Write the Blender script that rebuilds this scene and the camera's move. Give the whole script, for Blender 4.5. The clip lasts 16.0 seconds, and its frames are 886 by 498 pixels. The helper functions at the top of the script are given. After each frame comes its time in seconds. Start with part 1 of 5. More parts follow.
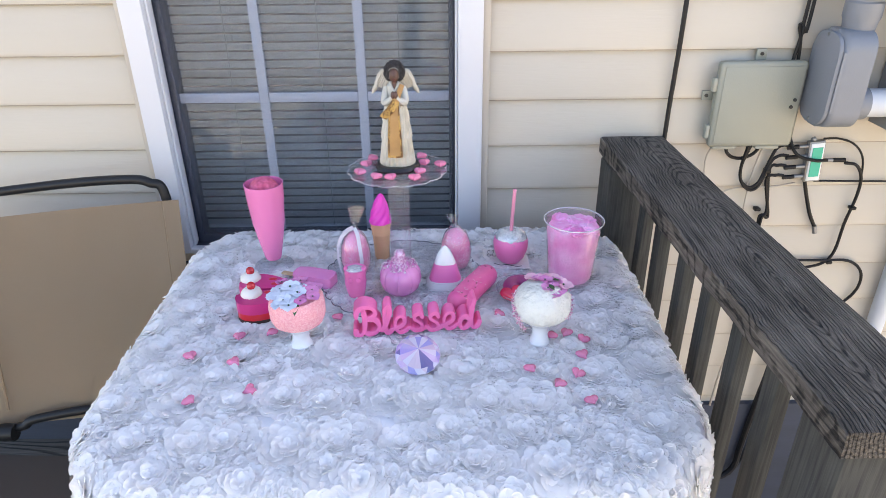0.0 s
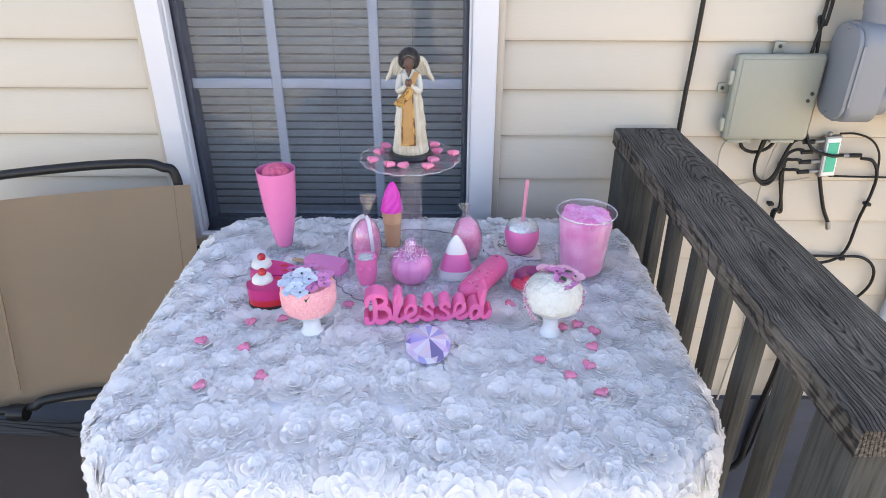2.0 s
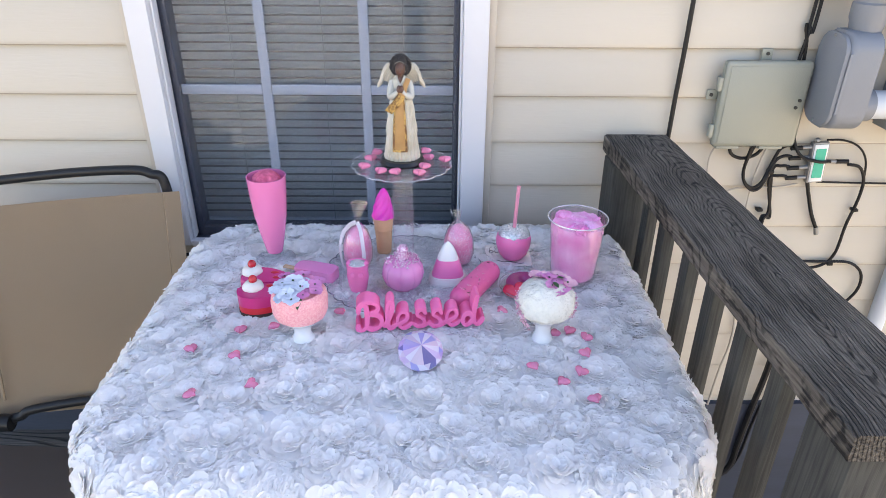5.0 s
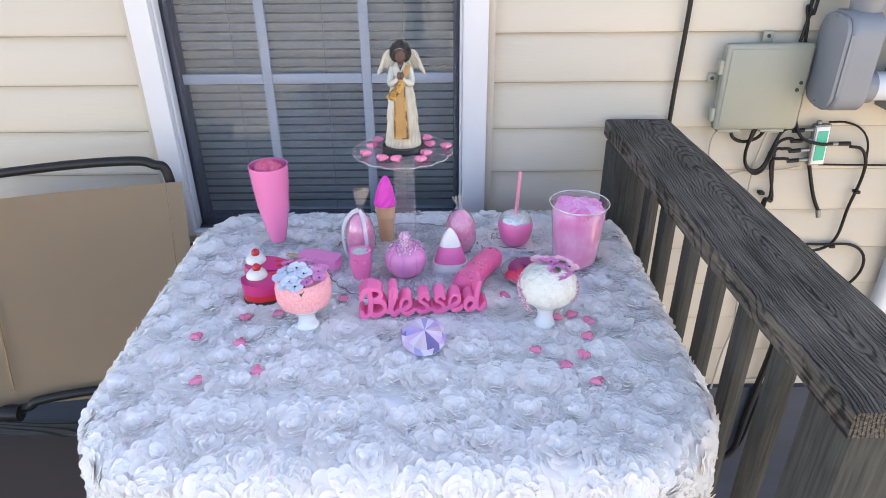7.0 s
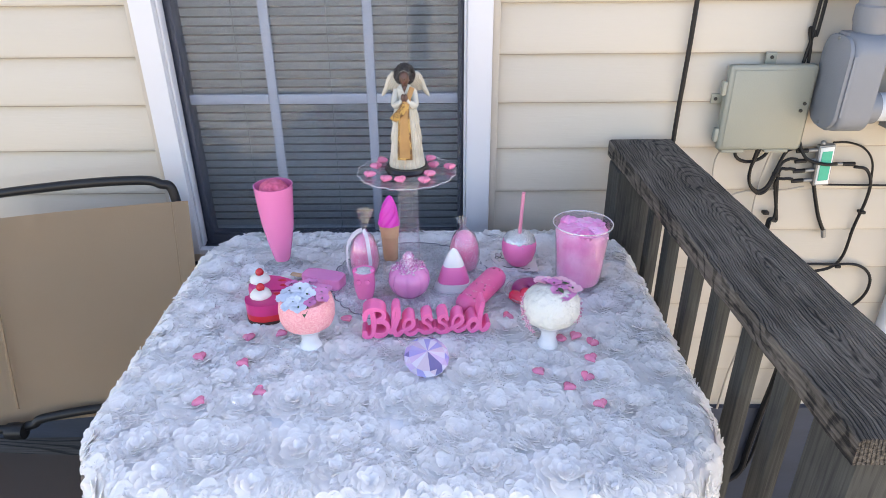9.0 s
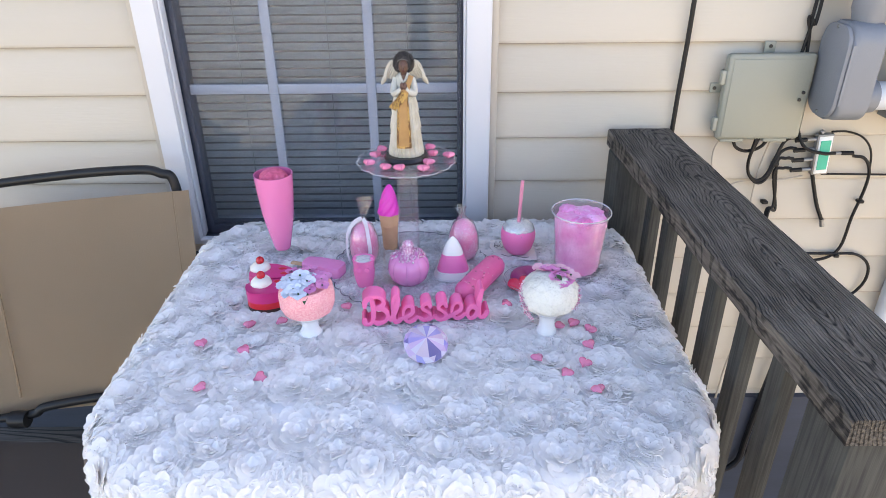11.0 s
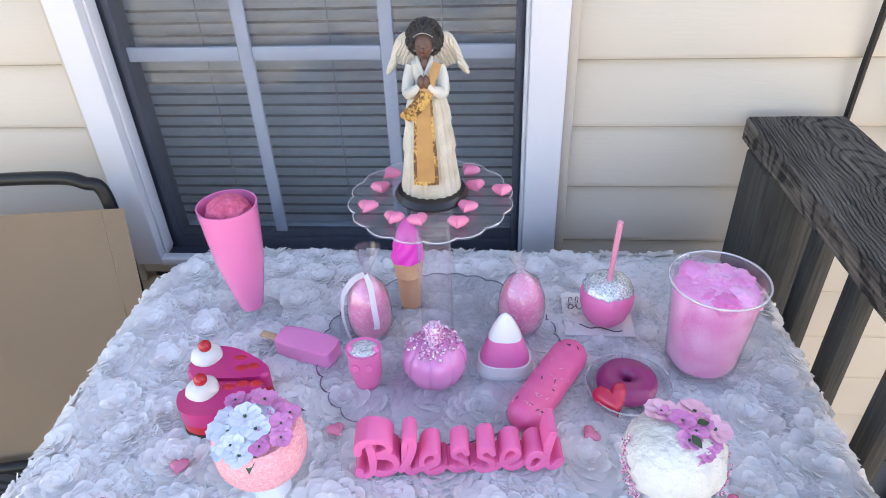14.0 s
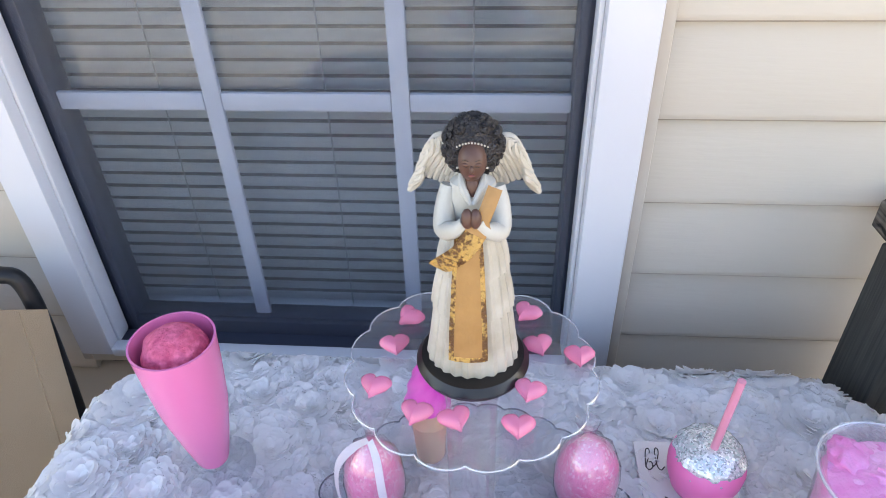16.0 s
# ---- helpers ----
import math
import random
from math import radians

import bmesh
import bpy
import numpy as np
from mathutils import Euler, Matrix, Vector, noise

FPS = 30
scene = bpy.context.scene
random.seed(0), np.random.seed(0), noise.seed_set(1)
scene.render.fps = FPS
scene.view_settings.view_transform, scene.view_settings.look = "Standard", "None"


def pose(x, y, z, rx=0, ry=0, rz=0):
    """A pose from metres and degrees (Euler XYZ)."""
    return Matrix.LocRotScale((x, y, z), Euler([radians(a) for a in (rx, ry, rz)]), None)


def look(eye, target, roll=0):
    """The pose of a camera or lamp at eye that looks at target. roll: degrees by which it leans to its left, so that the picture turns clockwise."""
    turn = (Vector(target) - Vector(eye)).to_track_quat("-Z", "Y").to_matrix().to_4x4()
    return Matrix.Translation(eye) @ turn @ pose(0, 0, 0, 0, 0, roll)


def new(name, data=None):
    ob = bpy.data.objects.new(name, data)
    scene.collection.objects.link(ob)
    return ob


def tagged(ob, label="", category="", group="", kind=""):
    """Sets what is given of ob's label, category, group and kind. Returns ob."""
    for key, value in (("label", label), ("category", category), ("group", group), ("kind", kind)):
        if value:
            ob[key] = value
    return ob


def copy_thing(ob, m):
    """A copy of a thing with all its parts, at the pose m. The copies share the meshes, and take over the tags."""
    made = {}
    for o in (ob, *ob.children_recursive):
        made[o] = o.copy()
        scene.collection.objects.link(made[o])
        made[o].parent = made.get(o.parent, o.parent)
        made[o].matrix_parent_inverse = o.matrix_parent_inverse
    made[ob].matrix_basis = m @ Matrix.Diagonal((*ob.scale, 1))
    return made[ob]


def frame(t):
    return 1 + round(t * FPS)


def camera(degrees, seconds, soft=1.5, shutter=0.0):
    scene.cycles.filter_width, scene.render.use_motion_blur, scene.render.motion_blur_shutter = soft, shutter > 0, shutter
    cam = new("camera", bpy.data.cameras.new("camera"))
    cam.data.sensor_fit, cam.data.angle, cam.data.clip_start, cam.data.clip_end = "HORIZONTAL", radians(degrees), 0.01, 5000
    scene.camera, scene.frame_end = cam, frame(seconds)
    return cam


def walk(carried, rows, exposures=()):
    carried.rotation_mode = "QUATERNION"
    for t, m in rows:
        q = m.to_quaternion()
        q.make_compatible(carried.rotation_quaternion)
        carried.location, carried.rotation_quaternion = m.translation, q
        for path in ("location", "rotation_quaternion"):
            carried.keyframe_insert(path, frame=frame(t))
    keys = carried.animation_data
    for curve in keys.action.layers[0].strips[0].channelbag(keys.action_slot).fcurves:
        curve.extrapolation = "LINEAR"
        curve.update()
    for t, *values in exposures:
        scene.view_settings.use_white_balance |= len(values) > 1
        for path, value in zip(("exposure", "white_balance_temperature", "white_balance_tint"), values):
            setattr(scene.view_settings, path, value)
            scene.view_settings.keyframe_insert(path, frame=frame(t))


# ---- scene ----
cam = camera(67.2, 16.0, soft=0.8)
PATH = [
    (0, (0.1122, 0.088, 1.4038), (0.1177, 2.0372, 0.3852), -0.6),
    (0.5, (0.1089, 0.0858, 1.4016), (0.1419, 2.0141, 0.3434), 0.3),
    (1, (0.1067, 0.0803, 1.4093), (0.1199, 2.0317, 0.3929), 0.4),
    (1.5, (0.0957, 0.0858, 1.4082), (0.0924, 2.0185, 0.3588), 0.0),
    (2, (0.1034, 0.0913, 1.4038), (0.0869, 2.0229, 0.3522), 0.1),
    (2.5, (0.0979, 0.1023, 1.4049), (0.1375, 2.0328, 0.3511), 0.5),
    (3, (0.0924, 0.1067, 1.4082), (0.1045, 2.0636, 0.4028), 0.1),
    (3.5, (0.0946, 0.1067, 1.4082), (0.1188, 2.0537, 0.383), 0.1),
    (4, (0.0979, 0.1067, 1.4049), (0.1177, 2.046, 0.3654), 0.6),
    (6.5, (0.0979, 0.0704, 1.4005), (0.1111, 2.0185, 0.3797), -0.2),
    (7, (0.1001, 0.0858, 1.3994), (0.1089, 2.0119, 0.3368), -0.4),
    (7.5, (0.099, 0.0913, 1.4027), (0.1133, 2.0317, 0.3665), -0.3),
    (8, (0.1023, 0.0935, 1.4038), (0.1188, 2.0339, 0.3665), -0.3),
    (8.5, (0.1012, 0.0924, 1.4071), (0.0979, 2.0438, 0.3907), -0.8),
    (9, (0.1045, 0.088, 1.4082), (0.0946, 2.0383, 0.3907), -0.5),
    (11.3, (0.1089, 0.0748, 1.4016), (0.0957, 2.0152, 0.3654), -0.6),
    (11.5, (0.1133, 0.0737, 1.4005), (0.1232, 2.0328, 0.3995), -0.2),
    (12, (0.1133, 0.1177, 1.3829), (0.0682, 2.0284, 0.2928), -0.1),
    (12.5, (0.0605, 0.231, 1.3785), (0.0825, 2.1142, 0.2422), 0.2),
    (13, (0.0396, 0.3432, 1.3631), (0.1078, 2.1538, 0.1146), -0.9),
    (13.5, (0.0968, 0.4917, 1.3587), (0.0638, 2.3023, 0.108), -0.9),
    (14, (0.1045, 0.6017, 1.3466), (-0.0638, 2.3958, 0.0849), -2.4),
    (14.5, (0.0253, 0.7194, 1.3576), (0.0022, 2.5399, 0.1223), -0.6),
    (15, (0.0165, 0.7975, 1.3466), (0.0319, 2.5982, 0.0827), -0.8),
    (15.5, (0.0495, 0.8558, 1.3345), (-0.0869, 2.662, 0.0871), -2.2),
    (16, (0.0484, 0.8921, 1.3235), (-0.1188, 2.6664, 0.0343), -1.8),
]
walk(cam, [(t, look(eye, target, roll)) for t, eye, target, roll in PATH], [(0.0, 2.45, 7400, 18), (11.5, 2.45, 7400, 18), (13.0, 2.45, 7400, 18), (13.5, 2.55, 7400, 18), (14.5, 2.68, 7400, 18), (16.0, 2.62, 7350, 17)])

# ---- light ----
world = bpy.data.worlds.new("sky")
scene.world = world
world.use_nodes = True
_wn = world.node_tree.nodes
_sky = _wn.new("ShaderNodeTexSky")
_sky.sky_type, _sky.sun_disc = "NISHITA", False
SUN_DIR = Vector((0.70, 0.40, 0.55)).normalized()      # behind the house: the deck lies in its shade
_sky.sun_elevation = math.asin(SUN_DIR.z)
_sky.sun_rotation = math.atan2(SUN_DIR.x, SUN_DIR.y)
_wn["Background"].inputs["Strength"].default_value = 0.11
world.node_tree.links.new(_sky.outputs["Color"], _wn["Background"].inputs["Color"])
_sun = bpy.data.lights.new("sun", "SUN")
_sun.energy, _sun.angle, _sun.color = 5.0, radians(0.6), (1.0, 0.95, 0.88)
_so = new("sun", _sun)
_so.matrix_world = look(SUN_DIR * 10, (0, 0, 0))

# ---- materials ----


def mat(name, color, rough=0.5, second=None, scale=20.0, stretch=(1, 1, 1), bump=0.0, bump_scale=None, fine=None,
        metal=0.0, coat=0.0, sheen=0.0, sss=0.0, rand=0.0, detail=4.0, contrast=(0.35, 0.65)):
    """Principled surface; two noise scales mix color towards second and drive the bump."""
    m = bpy.data.materials.new(name)
    m.use_nodes = True
    n, l = m.node_tree.nodes, m.node_tree.links
    b = n["Principled BSDF"]
    b.inputs["Roughness"].default_value, b.inputs["Metallic"].default_value = rough, metal
    b.inputs["Coat Weight"].default_value, b.inputs["Sheen Weight"].default_value = coat, sheen
    if sss:
        b.inputs["Subsurface Weight"].default_value = sss
        b.inputs["Subsurface Radius"].default_value = (0.006, 0.003, 0.003)
        b.inputs["Subsurface Scale"].default_value = 1.0
    second = second or tuple(c * 0.8 for c in color)
    tc, mp = n.new("ShaderNodeTexCoord"), n.new("ShaderNodeMapping")
    mp.inputs["Scale"].default_value = stretch
    l.new(tc.outputs["Object"], mp.inputs["Vector"])
    oi = n.new("ShaderNodeObjectInfo")
    off = n.new("ShaderNodeVectorMath")
    off.operation = "ADD"
    l.new(mp.outputs["Vector"], off.inputs[0])
    mul = n.new("ShaderNodeMath")
    mul.operation, mul.inputs[1].default_value = "MULTIPLY", 31.0
    l.new(oi.outputs["Random"], mul.inputs[0])
    l.new(mul.outputs[0], off.inputs[1])
    na, nb = n.new("ShaderNodeTexNoise"), n.new("ShaderNodeTexNoise")
    na.inputs["Scale"].default_value, na.inputs["Detail"].default_value = scale, detail
    nb.inputs["Scale"].default_value, nb.inputs["Detail"].default_value = scale * 0.17, 2.0
    for t in (na, nb):
        l.new(off.outputs[0], t.inputs["Vector"])
    add = n.new("ShaderNodeMath")
    add.operation = "ADD"
    l.new(na.outputs["Fac"], add.inputs[0]), l.new(nb.outputs["Fac"], add.inputs[1])
    half = n.new("ShaderNodeMapRange")
    half.inputs["From Min"].default_value, half.inputs["From Max"].default_value = 2 * contrast[0], 2 * contrast[1]
    l.new(add.outputs[0], half.inputs["Value"])
    mix = n.new("ShaderNodeMix")
    mix.data_type = "RGBA"
    mix.inputs["A"].default_value, mix.inputs["B"].default_value = (*color, 1), (*second, 1)
    l.new(half.outputs[0], mix.inputs["Factor"])
    out = mix.outputs["Result"]
    if rand:
        hsv, rr = n.new("ShaderNodeHueSaturation"), n.new("ShaderNodeMapRange")
        rr.inputs["To Min"].default_value, rr.inputs["To Max"].default_value = 1 - rand, 1 + rand
        l.new(oi.outputs["Random"], rr.inputs["Value"]), l.new(rr.outputs[0], hsv.inputs["Value"])
        l.new(out, hsv.inputs["Color"])
        out = hsv.outputs["Color"]
    l.new(out, b.inputs["Base Color"])
    if bump:
        src = na
        if bump_scale:
            src = n.new("ShaderNodeTexNoise")
            src.inputs["Scale"].default_value, src.inputs["Detail"].default_value = bump_scale, 3.0
            l.new(off.outputs[0], src.inputs["Vector"])
        bp = n.new("ShaderNodeBump")
        bp.inputs["Strength"].default_value, bp.inputs["Distance"].default_value = bump, 0.004
        l.new(src.outputs["Fac"], bp.inputs["Height"]), l.new(bp.outputs["Normal"], b.inputs["Normal"])
    return m


def clear(name, tint=(1, 1, 1), gloss=0.12, rough=0.04, milk=0.0):
    """Thin clear plastic: see-through, with a shine that grows at the edges and a little milkiness."""
    m = bpy.data.materials.new(name)
    m.use_nodes = True
    n, l = m.node_tree.nodes, m.node_tree.links
    n.remove(n["Principled BSDF"])
    tr, gl, df = n.new("ShaderNodeBsdfTransparent"), n.new("ShaderNodeBsdfGlossy"), n.new("ShaderNodeBsdfDiffuse")
    tr.inputs["Color"].default_value = (*tint, 1)
    gl.inputs["Roughness"].default_value = rough
    df.inputs["Color"].default_value = (0.85, 0.86, 0.9, 1)
    lw = n.new("ShaderNodeLayerWeight")
    lw.inputs["Blend"].default_value = 0.5
    pw, sc = n.new("ShaderNodeMath"), n.new("ShaderNodeMath")
    pw.operation, pw.inputs[1].default_value = "POWER", 2.5
    sc.operation, sc.inputs[1].default_value, sc.inputs[2].default_value = "MULTIPLY_ADD", gloss, gloss * 0.15
    l.new(lw.outputs["Facing"], pw.inputs[0]), l.new(pw.outputs[0], sc.inputs[0])
    m1, m2 = n.new("ShaderNodeMixShader"), n.new("ShaderNodeMixShader")
    m1.inputs["Fac"].default_value = milk
    l.new(tr.outputs[0], m1.inputs[1]), l.new(df.outputs[0], m1.inputs[2])
    l.new(sc.outputs[0], m2.inputs["Fac"])
    l.new(m1.outputs[0], m2.inputs[1]), l.new(gl.outputs[0], m2.inputs[2])
    l.new(m2.outputs[0], n["Material Output"].inputs["Surface"])
    return m


def wood_mat(name, a, b, axis, bump=0.6, scale=9.0, rings=0.9, blotch=0.35):
    """Weathered timber: long rings and fine grain along one axis."""
    m = bpy.data.materials.new(name)
    m.use_nodes = True
    n, l = m.node_tree.nodes, m.node_tree.links
    p = n["Principled BSDF"]
    p.inputs["Roughness"].default_value, p.inputs["Specular IOR Level"].default_value = 0.9, 0.15
    tc, mp, mp2 = n.new("ShaderNodeTexCoord"), n.new("ShaderNodeMapping"), n.new("ShaderNodeMapping")
    s1, s2 = [1.0, 1.0, 1.0], [1.0, 1.0, 1.0]
    s1[axis], s2[axis] = 0.11, 0.03
    mp.inputs["Scale"].default_value, mp2.inputs["Scale"].default_value = s1, s2
    oi, mu, ad = n.new("ShaderNodeObjectInfo"), n.new("ShaderNodeMath"), n.new("ShaderNodeVectorMath")
    mu.operation, mu.inputs[1].default_value, ad.operation = "MULTIPLY", 17.0, "ADD"
    l.new(oi.outputs["Random"], mu.inputs[0])
    l.new(tc.outputs["Object"], ad.inputs[0]), l.new(mu.outputs[0], ad.inputs[1])
    l.new(ad.outputs[0], mp.inputs["Vector"]), l.new(ad.outputs[0], mp2.inputs["Vector"])
    n1 = n.new("ShaderNodeTexNoise")
    n1.inputs["Scale"].default_value, n1.inputs["Detail"].default_value, n1.inputs["Distortion"].default_value = scale, 1.0, 0.0
    l.new(mp.outputs[0], n1.inputs["Vector"])
    ring, sn = n.new("ShaderNodeMath"), n.new("ShaderNodeMath")
    ring.operation, ring.inputs[1].default_value, sn.operation = "MULTIPLY", 130.0, "SINE"
    l.new(n1.outputs["Fac"], ring.inputs[0]), l.new(ring.outputs[0], sn.inputs[0])
    n2 = n.new("ShaderNodeTexNoise")
    n2.inputs["Scale"].default_value, n2.inputs["Detail"].default_value = 260.0, 4.0
    l.new(mp2.outputs[0], n2.inputs["Vector"])
    n3 = n.new("ShaderNodeTexNoise")
    n3.inputs["Scale"].default_value, n3.inputs["Detail"].default_value = 11.0, 3.0
    l.new(ad.outputs[0], n3.inputs["Vector"])
    s = n.new("ShaderNodeMapRange")
    s.inputs["From Min"].default_value, s.inputs["From Max"].default_value = -1.0, -0.1
    l.new(sn.outputs[0], s.inputs["Value"])
    w1, w2, w3 = n.new("ShaderNodeMath"), n.new("ShaderNodeMath"), n.new("ShaderNodeMath")
    w1.operation = w2.operation = w3.operation = "MULTIPLY_ADD"
    w1.inputs[1].default_value, w2.inputs[1].default_value, w3.inputs[1].default_value = rings, 1.5, blotch
    w1.inputs[2].default_value = -0.42 - rings * 0.65 - blotch * 0.5
    l.new(s.outputs[0], w1.inputs[0])
    l.new(n2.outputs["Fac"], w2.inputs[0]), l.new(w1.outputs[0], w2.inputs[2])
    l.new(n3.outputs["Fac"], w3.inputs[0]), l.new(w2.outputs[0], w3.inputs[2])
    mix = n.new("ShaderNodeMix")
    mix.data_type = "RGBA"
    mix.inputs["A"].default_value, mix.inputs["B"].default_value = (*a, 1), (*b, 1)
    l.new(w3.outputs[0], mix.inputs["Factor"]), l.new(mix.outputs["Result"], p.inputs["Base Color"])
    bp = n.new("ShaderNodeBump")
    bp.inputs["Strength"].default_value, bp.inputs["Distance"].default_value = bump, 0.003
    l.new(w2.outputs[0], bp.inputs["Height"]), l.new(bp.outputs["Normal"], p.inputs["Normal"])
    return m


def speckle_mat(name, base, dots, scale=500.0, amount=0.35, rough=0.35, metal=0.0):
    """Glitter or crumbs: small cells in two or more colours."""
    m = bpy.data.materials.new(name)
    m.use_nodes = True
    n, l = m.node_tree.nodes, m.node_tree.links
    p = n["Principled BSDF"]
    p.inputs["Roughness"].default_value, p.inputs["Metallic"].default_value = rough, metal
    tc, v, sep, r = n.new("ShaderNodeTexCoord"), n.new("ShaderNodeTexVoronoi"), n.new("ShaderNodeSeparateColor"), n.new("ShaderNodeValToRGB")
    v.inputs["Scale"].default_value = scale
    l.new(tc.outputs["Object"], v.inputs["Vector"]), l.new(v.outputs["Color"], sep.inputs[0])
    l.new(sep.outputs["Red"], r.inputs["Fac"])
    r.color_ramp.interpolation = "CONSTANT"
    r.color_ramp.elements[0].color, r.color_ramp.elements[1].color = (*base, 1), (*dots[0], 1)
    r.color_ramp.elements[1].position = 1 - amount
    for k, c in enumerate(dots[1:]):
        e = r.color_ramp.elements.new(1 - amount * (1 - (k + 1) / len(dots)))
        e.color = (*c, 1)
    l.new(r.outputs["Color"], p.inputs["Base Color"])
    bp = n.new("ShaderNodeBump")
    bp.inputs["Strength"].default_value, bp.inputs["Distance"].default_value = 0.7, 0.002
    l.new(sep.outputs["Green"], bp.inputs["Height"]), l.new(bp.outputs["Normal"], p.inputs["Normal"])
    return m


SIDING = mat("cream_vinyl", (0.53, 0.475, 0.40), 0.45, (0.50, 0.445, 0.37), 6, (0.25, 1, 2.5), 0.12, 90, rand=0.02)
# brown lip stands in for the shadow line under each lap
LIP = mat("lip_shadow_line", (0.30, 0.25, 0.20), 0.7, (0.42, 0.37, 0.31), 14, (0.4, 1, 1), contrast=(0.4, 0.6))
TRIM = mat("cream_trim", (0.50, 0.45, 0.385), 0.45, (0.47, 0.42, 0.36), 8)
VINYL = mat("white_vinyl", (0.62, 0.63, 0.67), 0.35, (0.58, 0.59, 0.63), 5, bump=0.05, bump_scale=60)
# white sash vinyl; its dark navy is shade put into the colour
SASH = mat("shaded_sash", (0.030, 0.037, 0.062), 0.5, (0.025, 0.030, 0.048), 7)
GRILLE = mat("white_grille", (0.42, 0.43, 0.48), 0.5, (0.38, 0.39, 0.44), 9)
SLAT = mat("blind_slat", (0.60, 0.62, 0.60), 0.5, (0.56, 0.58, 0.56), 4)
CORD = mat("blind_cord", (0.25, 0.26, 0.27), 0.8)
DARK = mat("unlit_room_black", (0.03, 0.03, 0.035), 0.9)
CLOTH = mat("satin_petal", (0.955, 0.95, 0.955), 0.40, (0.93, 0.925, 0.935), 60, sheen=0.3, bump=0.08, bump_scale=500)
_n, _l = CLOTH.node_tree.nodes, CLOTH.node_tree.links
_tl, _mx = _n.new("ShaderNodeBsdfTranslucent"), _n.new("ShaderNodeMixShader")
_tl.inputs["Color"].default_value = (0.96, 0.955, 0.96, 1)
_mx.inputs["Fac"].default_value = 0.50
_l.new(_n["Principled BSDF"].outputs[0], _mx.inputs[1]), _l.new(_tl.outputs[0], _mx.inputs[2])
_l.new(_mx.outputs[0], _n["Material Output"].inputs["Surface"])
BACKING = mat("cloth_backing", (0.90, 0.90, 0.92), 0.8, (0.86, 0.86, 0.89), 200)
CAPWOOD = wood_mat("weathered_cap", (0.022, 0.020, 0.019), (0.215, 0.190, 0.163), 1, 1.0, 5.0, 0.34, 0.7)
# flat-sawn figure: long nested arches along the board
_n, _l = CAPWOOD.node_tree.nodes, CAPWOOD.node_tree.links
_tc, _mp, _len, _wob = _n.new("ShaderNodeTexCoord"), _n.new("ShaderNodeMapping"), _n.new("ShaderNodeVectorMath"), _n.new("ShaderNodeTexNoise")
_mp.inputs["Location"].default_value, _mp.inputs["Scale"].default_value = (-0.592, -0.082, -0.55), (1.0, 0.095, 0.6)
_len.operation = "LENGTH"
_wob.inputs["Scale"].default_value, _wob.inputs["Detail"].default_value = 9.0, 4.0
_wm, _fq = _n.new("ShaderNodeMath"), _n.new("ShaderNodeMath")
_wm.operation, _wm.inputs[1].default_value = "MULTIPLY_ADD", 0.030
_fq.operation, _fq.inputs[1].default_value = "MULTIPLY", 1500.0
_l.new(_tc.outputs["Object"], _mp.inputs["Vector"]), _l.new(_mp.outputs[0], _len.inputs[0]), _l.new(_tc.outputs["Object"], _wob.inputs["Vector"])
_l.new(_wob.outputs["Fac"], _wm.inputs[0]), _l.new(_len.outputs["Value"], _wm.inputs[2]), _l.new(_wm.outputs[0], _fq.inputs[0])
for _k in [k for k in _n if k.type == "MATH" and k.operation == "SINE"]:
    _l.new(_fq.outputs[0], _k.inputs[0])
RAILWOOD = wood_mat("weathered_rail", (0.042, 0.041, 0.039), (0.098, 0.096, 0.084), 2, 0.4, 9.0, 0.10, 0.6)
DECKWOOD = wood_mat("deck_boards", (0.06, 0.055, 0.05), (0.17, 0.155, 0.14), 0, 0.5)
SLING = mat("tan_sling", (0.42, 0.315, 0.22), 0.85, (0.38, 0.285, 0.20), 3, bump=0.25, bump_scale=700)
# the tan sling darkened for the shaded seat; the hidden tabletop shares it
SEATFAB = mat("sling_shade_brown", (0.17, 0.13, 0.11), 0.9, (0.14, 0.11, 0.09), 3, bump=0.25, bump_scale=700)
STITCH = mat("stitching", (0.30, 0.21, 0.13), 0.9)
BLACKTUBE = mat("black_tube", (0.012, 0.012, 0.013), 0.35, (0.02, 0.02, 0.021), 20)
COAX = mat("black_cable", (0.008, 0.008, 0.009), 0.45, (0.013, 0.013, 0.014), 60)
for _m in (BLACKTUBE, COAX):
    _m.node_tree.nodes["Principled BSDF"].inputs["Specular IOR Level"].default_value = 0.25
THINWIRE = mat("beige_wire", (0.42, 0.38, 0.32), 0.6)
BOXGREY = mat("box_grey", (0.29, 0.295, 0.25), 0.45, (0.265, 0.27, 0.228), 6, bump=0.1, bump_scale=250)
CONDUIT = mat("conduit_grey", (0.20, 0.215, 0.245), 0.45, (0.175, 0.19, 0.22), 8, bump=0.1, bump_scale=200)
PVC = mat("pale_conduit", (0.60, 0.63, 0.68), 0.4, (0.5, 0.53, 0.58), 12)
STEEL = mat("steel", (0.30, 0.30, 0.30), 0.45, metal=0.6)
GREEN = mat("green_label", (0.02, 0.42, 0.28), 0.5, (0.02, 0.36, 0.24), 30)
LABEL = mat("white_label", (0.75, 0.77, 0.77), 0.5)
PLASTIC = clear("clear_plastic", (0.97, 0.975, 0.99), 0.40, 0.05, 0.05)
# clear edge tinted dark to stand in for what it reflects
EDGE = clear("edge_reflection", (0.58, 0.59, 0.65), 0.6, 0.06, 0.0)
RIM = clear("plastic_rim", (0.9, 0.92, 0.95), 0.8, 0.08, 0.45)
